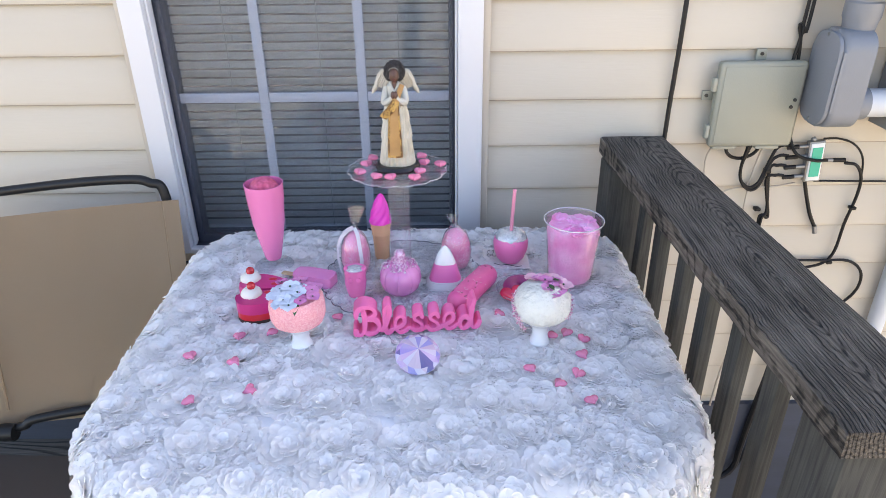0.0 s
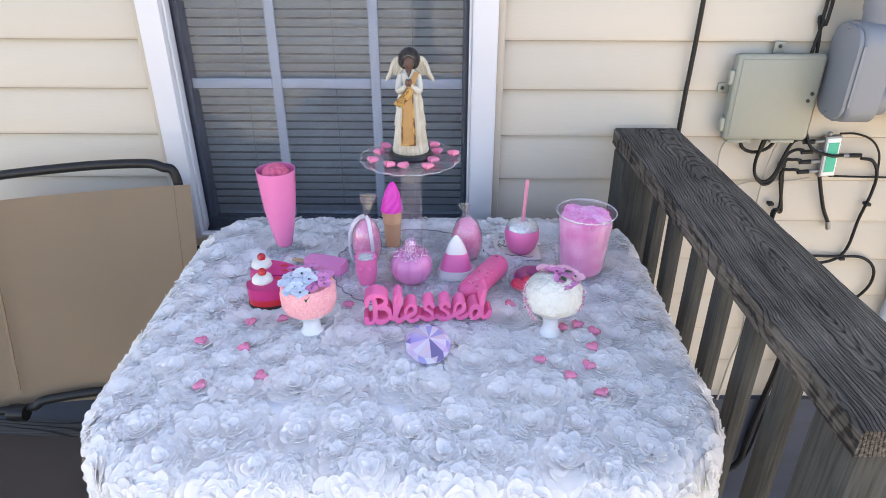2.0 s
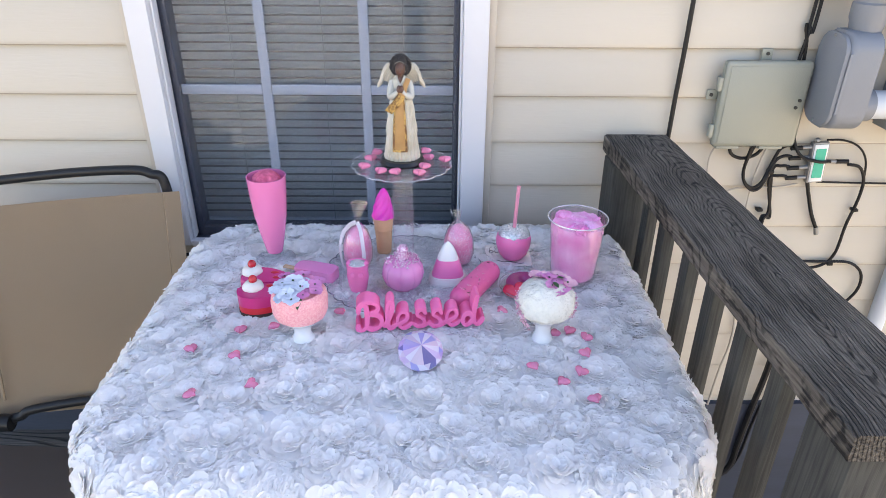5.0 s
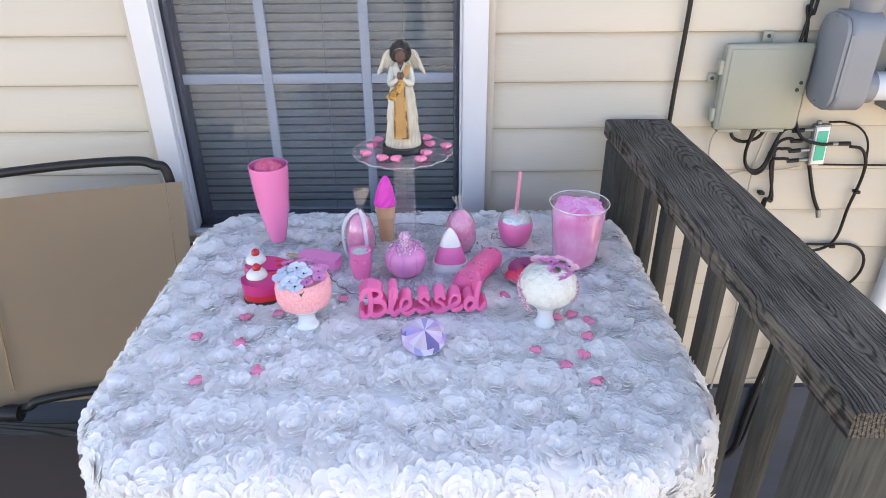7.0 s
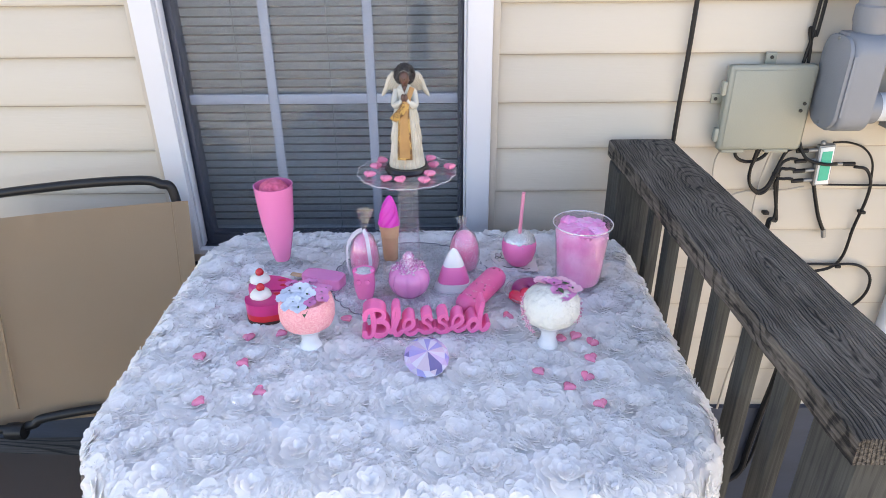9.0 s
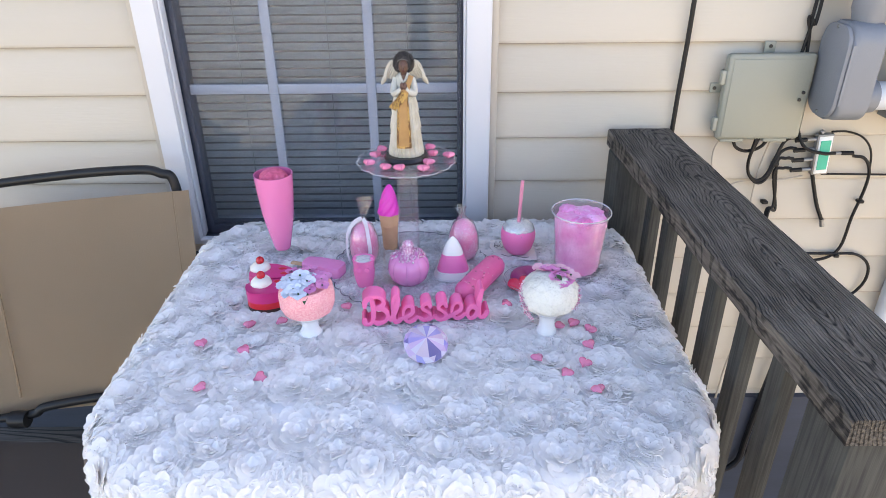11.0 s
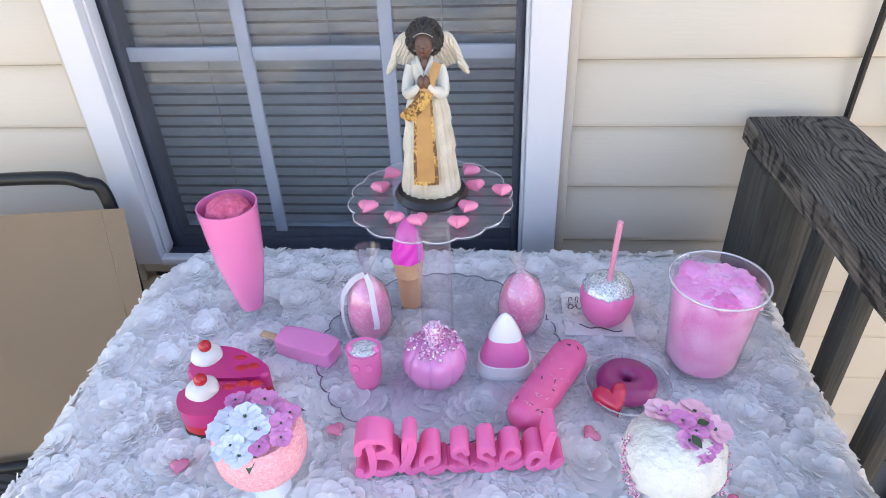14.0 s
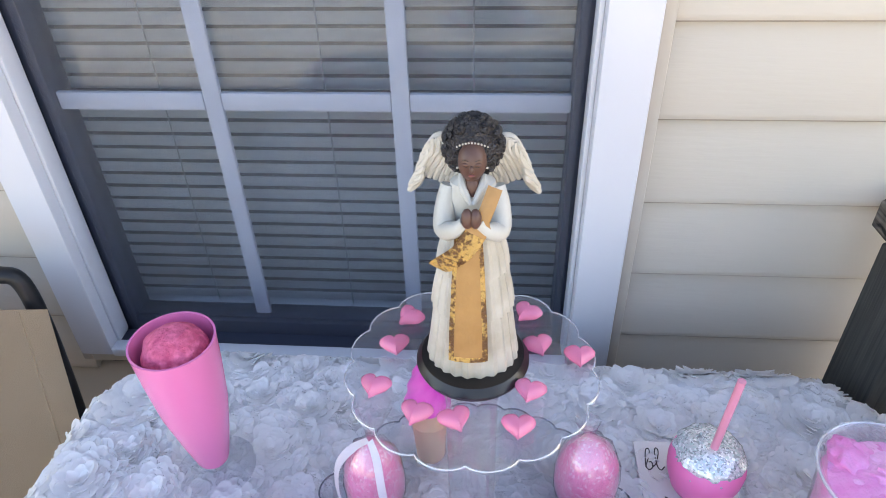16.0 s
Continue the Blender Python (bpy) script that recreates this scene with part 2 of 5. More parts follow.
WRAP = clear("clear_wrap", (0.99, 0.98, 0.99), 0.7, 0.10, 0.03)
CUPCLEAR = clear("clear_cup", (0.99, 0.96, 0.98), 0.3, 0.08, 0.05)
PANE = clear("window_glass", (0.90, 0.92, 0.94), 0.28, 0.02, 0.0)
SCREEN = clear("insect_screen", (0.86, 0.88, 0.91), 0.0, 0.9, 0.03)
PINK = mat("bright_pink", (0.86, 0.20, 0.45), 0.45, (0.80, 0.17, 0.41), 30, sss=0.15)
FLUTEPINK = mat("flute_pink", (0.80, 0.22, 0.46), 0.25, (0.77, 0.20, 0.43), 12, coat=0.2)
SCOOP = mat("ice_cream", (0.84, 0.18, 0.31), 0.8, (0.55, 0.07, 0.16), 160, bump=1.0, bump_scale=170, contrast=(0.4, 0.6))
MAGENTA = mat("magenta", (0.85, 0.05, 0.52), 0.35, (0.78, 0.04, 0.46), 30, sss=0.1)
WAFER = mat("wafer", (0.72, 0.42, 0.24), 0.6, (0.64, 0.36, 0.20), 60, bump=0.2)
CAKETOP = mat("cake_magenta", (0.60, 0.03, 0.20), 0.3, (0.52, 0.02, 0.16), 30, coat=0.3)
CAKERED = mat("cake_red", (0.62, 0.02, 0.03), 0.35, (0.5, 0.015, 0.03), 60)
CAKEBASE = mat("cake_base", (0.035, 0.015, 0.012), 0.7)
CREAM = mat("whipped_cream", (0.76, 0.74, 0.70), 0.5, (0.70, 0.68, 0.64), 50, sss=0.2, bump=0.2)
CHERRY = mat("cherry", (0.55, 0.01, 0.02), 0.2, coat=0.5)
CRUMB = speckle_mat("pink_crumb", (0.86, 0.38, 0.42), [(0.88, 0.45, 0.48), (0.82, 0.33, 0.37)], 500, 0.6, 0.7)
FROST = mat("white_frosting", (0.68, 0.67, 0.62), 0.6, (0.54, 0.54, 0.51), 70, bump=1.0, bump_scale=130, contrast=(0.42, 0.6))
CERAMIC = mat("white_ceramic", (0.74, 0.75, 0.79), 0.25, (0.70, 0.71, 0.75), 10, coat=0.2)
FLOWERWHITE = mat("white_flower", (0.74, 0.79, 0.87), 0.6, (0.66, 0.72, 0.84), 60)
FLOWERPINK = mat("pink_flower", (0.78, 0.33, 0.58), 0.6, (0.66, 0.2, 0.48), 70)
LEAF = mat("leaf", (0.02, 0.06, 0.025), 0.5, (0.03, 0.09, 0.03), 40)
LILAC = mat("pearl_pink", (0.74, 0.26, 0.52), 0.22, (0.68, 0.22, 0.47), 20, coat=0.5, sss=0.1)
GLITTER = speckle_mat("pink_glitter", (0.82, 0.40, 0.62), [(0.95, 0.75, 0.86), (0.55, 0.16, 0.36), (1, 0.95, 1)], 600, 0.6, 0.2, 0.3)
SILVER = speckle_mat("silver_glitter", (0.70, 0.70, 0.72), [(0.95, 0.95, 0.97), (0.42, 0.44, 0.46), (0.60, 0.72, 0.70)], 560, 0.65, 0.25, 0.4)
EGG = speckle_mat("glitter_egg", (0.92, 0.30, 0.50), [(0.94, 0.34, 0.54), (0.90, 0.26, 0.46), (0.95, 0.50, 0.66)], 420, 0.5, 0.3)
RIBBON = mat("white_ribbon", (0.95, 0.93, 0.96), 0.4, (0.90, 0.88, 0.92), 40)
WHITEWAX = mat("white_wax", (0.76, 0.75, 0.75), 0.45, (0.71, 0.70, 0.70), 20, sss=0.2)
POP = mat("popsicle", (0.84, 0.30, 0.57), 0.4, (0.80, 0.25, 0.53), 15, sss=0.2)
STICK = mat("stick", (0.62, 0.44, 0.27), 0.7, (0.55, 0.38, 0.22), 90, (8, 1, 1))
ECLAIR = mat("eclair_pink", (0.82, 0.14, 0.34), 0.4, (0.74, 0.10, 0.29), 60, coat=0.2, bump=0.15)
SPRK_D = mat("dark_sprinkle", (0.08, 0.02, 0.03), 0.5)
SPRK_P = mat("pink_sprinkle", (0.88, 0.35, 0.5), 0.5)
DONUT = mat("donut", (0.34, 0.03, 0.16), 0.3, (0.28, 0.025, 0.13), 40, coat=0.3)
REDHEART = mat("red_heart", (0.66, 0.02, 0.07), 0.2, (0.62, 0.02, 0.08), 30, coat=0.4, sss=0.2)
FLOSS = mat("cotton_floss", (0.92, 0.44, 0.72), 0.95, (0.82, 0.20, 0.52), 34, contrast=(0.44, 0.60), bump=0.5, bump_scale=200, sss=0.2, sheen=0.3)
CARD = mat("card", (0.78, 0.75, 0.74), 0.7, (0.74, 0.71, 0.70), 15)
INK = mat("ink", (0.06, 0.05, 0.05), 0.6)
SIGN = mat("sign_pink", (0.88, 0.17, 0.40), 0.45, (0.84, 0.15, 0.37), 25, sss=0.08)
STRAW = mat("straw", (0.86, 0.32, 0.44), 0.4)
MARKS = mat("nail", (0.05, 0.05, 0.05), 0.5, metal=0.5)
DIRT = mat("dry_ground", (0.46, 0.40, 0.30), 0.95, (0.36, 0.31, 0.22), 12, bump=0.6, bump_scale=60)
# dark blue-grey stands in for shade on the lowest siding courses
FOOT = mat("lower_wall_shade", (0.040, 0.050, 0.078), 0.7, (0.028, 0.035, 0.052), 9, (0.3, 1, 2), 0.2, 80)
ROOF = mat("unseen_roof", (0.09, 0.085, 0.08), 0.9, (0.06, 0.058, 0.055), 25, bump=0.5)


def glassy(name, color, rough=0.08, trans=0.6, film=0.0, island=False):
    m = bpy.data.materials.new(name)
    m.use_nodes = True
    n, l = m.node_tree.nodes, m.node_tree.links
    p = n["Principled BSDF"]
    p.inputs["Base Color"].default_value = (*color, 1)
    p.inputs["Roughness"].default_value, p.inputs["Transmission Weight"].default_value = rough, trans
    p.inputs["IOR"].default_value = 1.45
    if film:
        p.inputs["Thin Film Thickness"].default_value = film
    if island:
        g, r = n.new("ShaderNodeNewGeometry"), n.new("ShaderNodeValToRGB")
        l.new(g.outputs["Random Per Island"], r.inputs["Fac"])
        cs = [(0.62, 0.46, 0.82), (0.95, 0.88, 1.0), (0.48, 0.44, 0.86), (0.84, 0.62, 0.86), (0.22, 0.18, 0.42), (0.90, 0.72, 0.82)]
        r.color_ramp.interpolation = "CONSTANT"
        r.color_ramp.elements[0].color, r.color_ramp.elements[1].color = (*cs[0], 1), (*cs[1], 1)
        r.color_ramp.elements[1].position = 0.18
        for k, c in enumerate(cs[2:]):
            e = r.color_ramp.elements.new(0.36 + 0.16 * k)
            e.color = (*c, 1)
        l.new(r.outputs["Color"], p.inputs["Base Color"])
    return m


HEART = glassy("pink_acrylic", (1.0, 0.32, 0.52), 0.05, 0.42)
GEM = glassy("coated_crystal", (0.8, 0.7, 0.95), 0.04, 0.5, 380.0, True)

# ---- building helpers ----


def obj(name, bm, material, smooth=True, sharp=40):
    me = bpy.data.meshes.new(name)
    bmesh.ops.recalc_face_normals(bm, faces=bm.faces)
    for f in bm.faces:
        f.smooth = smooth
    if smooth:
        for e in bm.edges:
            if len(e.link_faces) == 2 and e.calc_face_angle(0) > radians(sharp):
                e.smooth = False
    bm.to_mesh(me)
    bm.free()
    for x in (material if isinstance(material, (list, tuple)) else [material]):
        me.materials.append(x)
    return new(name, me)


def part(name, bm, material, parent, label="", smooth=True, m=None):
    o = obj(name, bm, material, smooth)
    o.parent = parent
    if m is not None:
        o.matrix_basis = m
    if label:
        tagged(o, label)
    return o


def thing(name, label, category, m=None, group="", kind=""):
    """An Empty at the thing's base; its parts are built round it."""
    o = new(name)
    o.empty_display_size = 0.05
    if m is not None:
        o.matrix_basis = m
    return tagged(o, label, category, group, kind)


def single(name, label, category, bm, material, m=None, group="", kind="", smooth=True):
    o = obj(name, bm, material, smooth)
    if m is not None:
        o.matrix_basis = m
    return tagged(o, label, category, group, kind)


def box(x0, x1, y0, y1, z0, z1, bevel=0.0, seg=2, bm=None):
    b = bm or bmesh.new()
    r = bmesh.ops.create_cube(b, size=1, matrix=Matrix.Translation(((x0 + x1) / 2, (y0 + y1) / 2, (z0 + z1) / 2)) @ Matrix.Diagonal((x1 - x0, y1 - y0, z1 - z0, 1)))
    if bevel:
        es = {e for v in r["verts"] for e in v.link_edges}
        bmesh.ops.bevel(b, geom=list(es), offset=bevel, segments=seg, profile=0.5, affect="EDGES")
    return b


def lathe(profile, segs=32, bm=None, at=(0, 0, 0), wobble=None, sx=1.0, sy=1.0, mat_index=0):
    """Turn (radius, z) rows about the z axis; wobble(angle, k) scales a radius."""
    b = bm or bmesh.new()
    rings = []
    for k, (r, z) in enumerate(profile):
        if r < 1e-5:
            rings.append([b.verts.new((at[0], at[1], at[2] + z))])
        else:
            rings.append([])
            for i in range(segs):
                a = 2 * math.pi * i / segs
                w = wobble(a, k) if wobble else 1.0
                rings[-1].append(b.verts.new((at[0] + r * w * math.cos(a) * sx, at[1] + r * w * math.sin(a) * sy, at[2] + z)))
    for p, q in zip(rings, rings[1:]):
        for i in range(segs):
            j = (i + 1) % segs
            if len(p) == 1 and len(q) == 1:
                break
            if len(p) == 1:
                f = b.faces.new((p[0], q[i], q[j]))
            elif len(q) == 1:
                f = b.faces.new((p[i], p[j], q[0]))
            else:
                f = b.faces.new((p[i], p[j], q[j], q[i]))
            f.material_index = mat_index
    return b


def spline(points, n=8):
    """Smooth way through the points."""
    p = [Vector(v) for v in points]
    p = [2 * p[0] - p[1]] + p + [2 * p[-1] - p[-2]]
    out = []
    for i in range(1, len(p) - 2):
        for k in range(n):
            t = k / n
            a, b, c, d = p[i - 1:i + 3]
            out.append(0.5 * ((2 * b) + (c - a) * t + (2 * a - 5 * b + 4 * c - d) * t * t + (3 * b - a - 3 * c + d) * t ** 3))
    return out + [p[-2]]


def tube(points, r, segs=8, bm=None, mat_index=0, taper=None):
    """A round bar along a list of points."""
    b = bm or bmesh.new()
    rings, up = [], Vector((0.31, 0.17, 0.93))
    pts = [Vector(v) for v in points]
    for i, c in enumerate(pts):
        d = (pts[min(i + 1, len(pts) - 1)] - pts[max(i - 1, 0)]).normalized()
        x = d.cross(up).normalized() if abs(d.dot(up)) < 0.99 else d.cross(Vector((1, 0, 0))).normalized()
        y = x.cross(d)
        up = y
        rr = r * (taper(i / (len(pts) - 1)) if taper else 1)
        rings.append([b.verts.new(c + (x * math.cos(2 * math.pi * k / segs) + y * math.sin(2 * math.pi * k / segs)) * rr) for k in range(segs)])
    for p, q in zip(rings, rings[1:]):
        for k in range(segs):
            b.faces.new((p[k], p[(k + 1) % segs], q[(k + 1) % segs], q[k])).material_index = mat_index
    for ring in (rings[0], rings[-1]):
        b.faces.new(ring).material_index = mat_index
    return b


def prism(outline, z0, z1, bevel=0.0, bm=None, seg=2):
    """A plan outline raised from z0 to z1, with rounded rims."""
    b = bm or bmesh.new()
    lo = [b.verts.new((x, y, z0)) for x, y in outline]
    hi = [b.verts.new((x, y, z1)) for x, y in outline]
    fs = [b.faces.new(hi), b.faces.new(lo[::-1])]
    n = len(outline)
    for i in range(n):
        fs.append(b.faces.new((lo[i], lo[(i + 1) % n], hi[(i + 1) % n], hi[i])))
    if bevel:
        bmesh.ops.bevel(b, geom=list(fs[0].edges), offset=bevel, segments=seg, profile=0.5, affect="EDGES")
    return b


def rounded(outline, k=3, cut=0.3):
    """Cut a polygon's corners smoothly."""
    o = [Vector((x, y)) for x, y in outline]
    for _ in range(k):
        o = [q for i in range(len(o)) for q in (o[i].lerp(o[(i + 1) % len(o)], cut), o[i].lerp(o[(i + 1) % len(o)], 1 - cut))]
        cut = 0.25
    return [tuple(v) for v in o]


def ball(r, sub=3, at=(0, 0, 0), rough=0.0, scale=(1, 1, 1), freq=30.0, bm=None, mat_index=0):
    b = bm or bmesh.new()
    vs = bmesh.ops.create_icosphere(b, subdivisions=sub, radius=r)["verts"]
    for v in vs:
        c = v.co.copy()
        if rough:
            v.co = c * (1 + rough * (noise.noise(c * freq + Vector(at) * 50)))
        v.co = Vector((v.co.x * scale[0], v.co.y * scale[1], v.co.z * scale[2])) + Vector(at)
        for f in v.link_faces:
            f.material_index = mat_index
    return b

# ---- structure ----
WALL, PITCH, LINE = 1.603, 0.109, 0.779        # siding face, course height, one butt line
OPEN = (-0.559, 0.208, 0.629, 1.95)            # window: outer frame, x and z
b = bmesh.new()
for x0, x1, z0, z1 in ((-3.0, OPEN[0] - 0.004, -0.7, 2.9), (OPEN[1] + 0.004, 3.6, -0.7, 2.9), (OPEN[0] - 0.004, OPEN[1] + 0.004, -0.7, 0.55), (OPEN[0] - 0.004, OPEN[1] + 0.004, OPEN[3] + 0.004, 2.9)):
    box(x0, x1, 1.612, 1.74, z0, z1, bm=b)
wall = single("wall_north", "house wall clad in cream vinyl lap siding", "wall", b, TRIM, kind="structure", smooth=False)


def siding_board(x0, x1, z):
    """One lap course: butt edge proud at the bottom, face leaning back to the top."""
    q = bmesh.new()
    yb, yt = WALL - 0.006, WALL + 0.0045
    prof = [(yb + 0.007, z), (yb + 0.0015, z - 0.001), (yb, z + 0.0012), (yb + 0.0005, z + 0.008), (yt, z + PITCH - 0.002), (yt + 0.003, z + PITCH + 0.004), (1.611, z + PITCH), (1.611, z + 0.004)]
    ends = [[q.verts.new((x, y, zz)) for y, zz in prof] for x in (x0, x1)]
    n = len(prof)
    for i in range(n):
        # the two lip faces carry the painted shadow line
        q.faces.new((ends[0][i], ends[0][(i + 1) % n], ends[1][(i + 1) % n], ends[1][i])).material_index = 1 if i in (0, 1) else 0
    q.faces.new(ends[0]), q.faces.new(ends[1][::-1])
    return q


for k in range(-13, 19):
    z = LINE + k * PITCH
    if z + PITCH < OPEN[2] - 0.03 or z > OPEN[3]:
        spans = [(-2.9, 3.5)]
    else:
        spans = [(-2.9, OPEN[0] - 0.016), (OPEN[1] + 0.016, 3.5)]
    for s in spans:
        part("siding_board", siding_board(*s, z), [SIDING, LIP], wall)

window = thing("window_1", "white vinyl window with closed mini blinds behind an insect screen", "window", kind="structure")
X0, X1, Z0, Z1 = OPEN
GX0, GX1, GZ0 = -0.509, 0.153, 0.644            # clear opening of the frame
SX0, SX1 = -0.512, 0.150
RZ = 0.555                                       # rough opening below the sash
for name, args in (("window_frame", (X0, GX0, 1.560, 1.6115, Z0, Z1)), ("window_frame", (GX1, X1, 1.560, 1.6115, Z0, Z1)), ("window_frame", (GX0, GX1, 1.560, 1.70, Z1 - 0.06, Z1)), ("window_sill", (GX0, GX1, 1.558, 1.580, Z0, GZ0))):
    part(name, box(*args, bevel=0.003), VINYL, window)
for x0, x1 in ((GX0, GX0 + 0.006), (GX1 - 0.006, GX1)):
    part("frame_bead", box(x0, x1, 1.578, 1.6065, GZ0, Z1 - 0.06, bevel=0.002), VINYL, window)
# jambs, sash and sill track take the navy that paints in the recess shade
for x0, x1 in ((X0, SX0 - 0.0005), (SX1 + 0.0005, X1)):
    part("jamb", box(x0, x1, 1.6125, 1.70, RZ, Z1), SASH, window, "jamb coloured dark for shade", smooth=False)
for args in ((X0 - 0.016, X0, 1.578, 1.612, Z0 - 0.030, Z1 + 0.014), (X1, X1 + 0.016, 1.578, 1.612, Z0 - 0.030, Z1 + 0.014), (X0, X1, 1.578, 1.612, Z0 - 0.030, Z0 - 0.001), (X0, X1, 1.578, 1.612, Z1, Z1 + 0.014)):
    part("casing_channel", box(*args, bevel=0.002), TRIM, window, "cream channel round the frame")
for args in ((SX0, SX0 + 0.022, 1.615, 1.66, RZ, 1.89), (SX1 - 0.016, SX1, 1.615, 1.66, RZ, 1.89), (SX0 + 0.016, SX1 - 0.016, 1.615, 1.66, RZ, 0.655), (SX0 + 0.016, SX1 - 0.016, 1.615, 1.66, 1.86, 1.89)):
    part("sash_rail", box(*args, bevel=0.003), SASH, window, "sash coloured dark for shade")
part("sill_channel", box(GX0, GX1, 1.5805, 1.6110, Z0 - 0.0005, Z0 + 0.006), SASH, window, "track behind the sill coloured dark for shade", smooth=False)
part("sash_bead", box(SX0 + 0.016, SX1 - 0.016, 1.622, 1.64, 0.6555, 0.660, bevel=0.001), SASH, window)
for x in (-0.295, -0.066):
    part("muntin", box(x - 0.011, x + 0.011, 1.626, 1.634, 0.662, 1.86, bevel=0.002), GRILLE, window)
for x0, x1 in ((SX0 + 0.016, -0.3062), (-0.2838, -0.0772), (-0.0548, SX1 - 0.016)):
    part("muntin", box(x0, x1, 1.626, 1.634, 0.990, 1.013, bevel=0.002), GRILLE, window)
pane = part("pane", box(SX0 + 0.010, SX1 - 0.010, 1.6365, 1.6395, 0.65, 1.87), PANE, window, smooth=False)
pane.visible_shadow = False
scr = part("insect_screen", box(GX0 + 0.010, GX1 - 0.010, 1.6115, 1.6122, RZ, 1.89), SCREEN, window, "fine grey mesh", smooth=False)
scr.visible_shadow = False

blind = thing("mini_blind", "closed grey-white horizontal mini blind behind the glass", "window blind")


def slat(z):
    q = bmesh.new()
    rows = []
    for i in range(4):
        t = i / 3 - 0.5
        rows.append([q.verts.new((x, -t * 0.003 - 0.0008 * (1 - 4 * t * t), z + t * 0.0166)) for x in (-0.503, 0.137)])
    for p, r in zip(rows, rows[1:]):
        q.faces.new((p[0], p[1], r[1], r[0]))
    bmesh.ops.solidify(q, geom=q.faces[:], thickness=0.0006)
    return q


rnd = random.Random(4)
_sl = None
for k in range(60):
    z = 0.668 + k * 0.0201
    if _sl is None:
        _sl = part("slat", slat(0), SLAT, blind)
        s = _sl
    else:
        s = _sl.copy()
        scene.collection.objects.link(s)
    s.matrix_basis = pose(0, 1.666, z, 0, rnd.uniform(-0.03, 0.03), 0)
for x in (-0.376, -0.165, 0.018):
    part("ladder_cord", tube([(x, 1.660, 0.66), (x + 0.002, 1.659, 1.2), (x, 1.660, 1.86)], 0.0011, 6), CORD, blind)
part("bottom_rail", box(-0.503, 0.137, 1.656, 1.680, 0.640, 0.656, bevel=0.003), SLAT, blind)
# flat panel behind the slats; the room's darkness is put into its colour
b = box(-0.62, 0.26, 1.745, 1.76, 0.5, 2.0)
single("room_backdrop", "black panel standing in for the unlit room", "backdrop", b, DARK, kind="structure", smooth=False)

ground = single("ground", "pale dry ground beside the deck", "ground", box(-60, 60, -60, 60, -0.75, -0.70), DIRT, kind="structure", smooth=False)
# unseen walls and roof, added to close the house against the sun
for nm, args in (("wall_west", (-3.0, -2.88, 1.745, 6.0, -0.7, 2.9)), ("wall_east", (3.48, 3.6, 1.745, 6.0, -0.7, 2.9)), ("wall_back", (-2.875, 3.475, 5.88, 6.0, -0.7, 2.9))):
    single(nm, "unseen plain wall added to close the house", "wall", box(*args), TRIM, kind="structure", smooth=False)
single("roof", "unseen dark roof added to close the house", "roof", box(-3.15, 3.75, 1.45, 6.15, 2.905, 3.0, bevel=0.01), ROOF, kind="structure", smooth=False)
# panel covers the lowest courses; the shade there is in its colour
foundation = single("foundation", "foundation panel, dark blue-grey for shade on the lower wall", "foundation", box(-2.9, 3.5, 1.588, 1.611, -0.70, 0.10), FOOT, kind="structure", smooth=False)
deck = thing("deck_floor", "weathered grey timber deck boards", "floor", kind="structure")
_db = None
for k in range(18):
    y = -0.82 + k * 0.1425
    if y > 1.46:
        break
    if _db is None:
        _db = part("deck_board", box(-2.6, 0.66, 0, 0.137, -0.03, 0.0, bevel=0.003), DECKWOOD, deck)
        s = _db
    else:
        s = _db.copy()
        scene.collection.objects.link(s)
    s.matrix_basis = pose(0, y, rnd.uniform(-0.001, 0.001))
part("rim_joist", box(0.63, 0.668, -0.85, 1.59, -0.28, -0.032, bevel=0.003), DECKWOOD, deck)

# ---- railing ----
rail = thing("deck_railing", "weathered grey timber railing with square balusters and a wide cap", "railing")
RX = lambda y: 0.553 + (1.585 - y) * 0.0457
cap = bmesh.new()
N = 26
rows = []
for i in range(N + 1):
    y = 1.565 - i * (1.565 - 0.600) / N
    z = 0.9195 + 0.004 * math.sin(i * 0.35) * (i / N) * 0.3
    w = 0.0725 + 0.0008 * math.sin(i * 1.3)
    rows.append([cap.verts.new((RX(y) + u * w, y, zz)) for u, zz in ((-1, z - 0.036), (-1, z - 0.004), (-0.94, z - 0.0005), (-0.5, z - 0.0006), (0, z), (0.5, z - 0.0006), (0.94, z - 0.0005), (1, z - 0.004), (1, z - 0.036))])
for p, q in zip(rows, rows[1:]):
    for k in range(9):
        cap.faces.new((p[k], p[(k + 1) % 9], q[(k + 1) % 9], q[k]))
cap.faces.new(rows[0]), cap.faces.new(rows[-1][::-1])
part("rail_cap", cap, CAPWOOD, rail, "wide grey cap board with raised grain")
part("post", box(0.480, 0.569, 1.446, 1.535, -0.25, 0.882, bevel=0.004), RAILWOOD, rail)
part("post", box(0.536, 0.625, 0.606, 0.695, -0.25, 0.882, bevel=0.004), RAILWOOD, rail)
_bb = None
for k in range(6):
    y = 1.394 - k * 0.1146
    if _bb is None:
        _bb = part("baluster", box(-0.019, 0.005, -0.018, 0.018, 0.02, 0.8825, bevel=0.003), RAILWOOD, rail)
        s = _bb
    else:
        s = _bb.copy()
        scene.collection.objects.link(s)
    s.matrix_basis = pose(RX(y) - 0.002, y, 0, rnd.uniform(-0.3, 0.3), rnd.uniform(-0.3, 0.3), 2.6)
part("bottom_rail", box(0.56, 0.598, 0.695, 1.446, 0.055, 0.145, bevel=0.003), RAILWOOD, rail, m=pose(0, 0, 0))
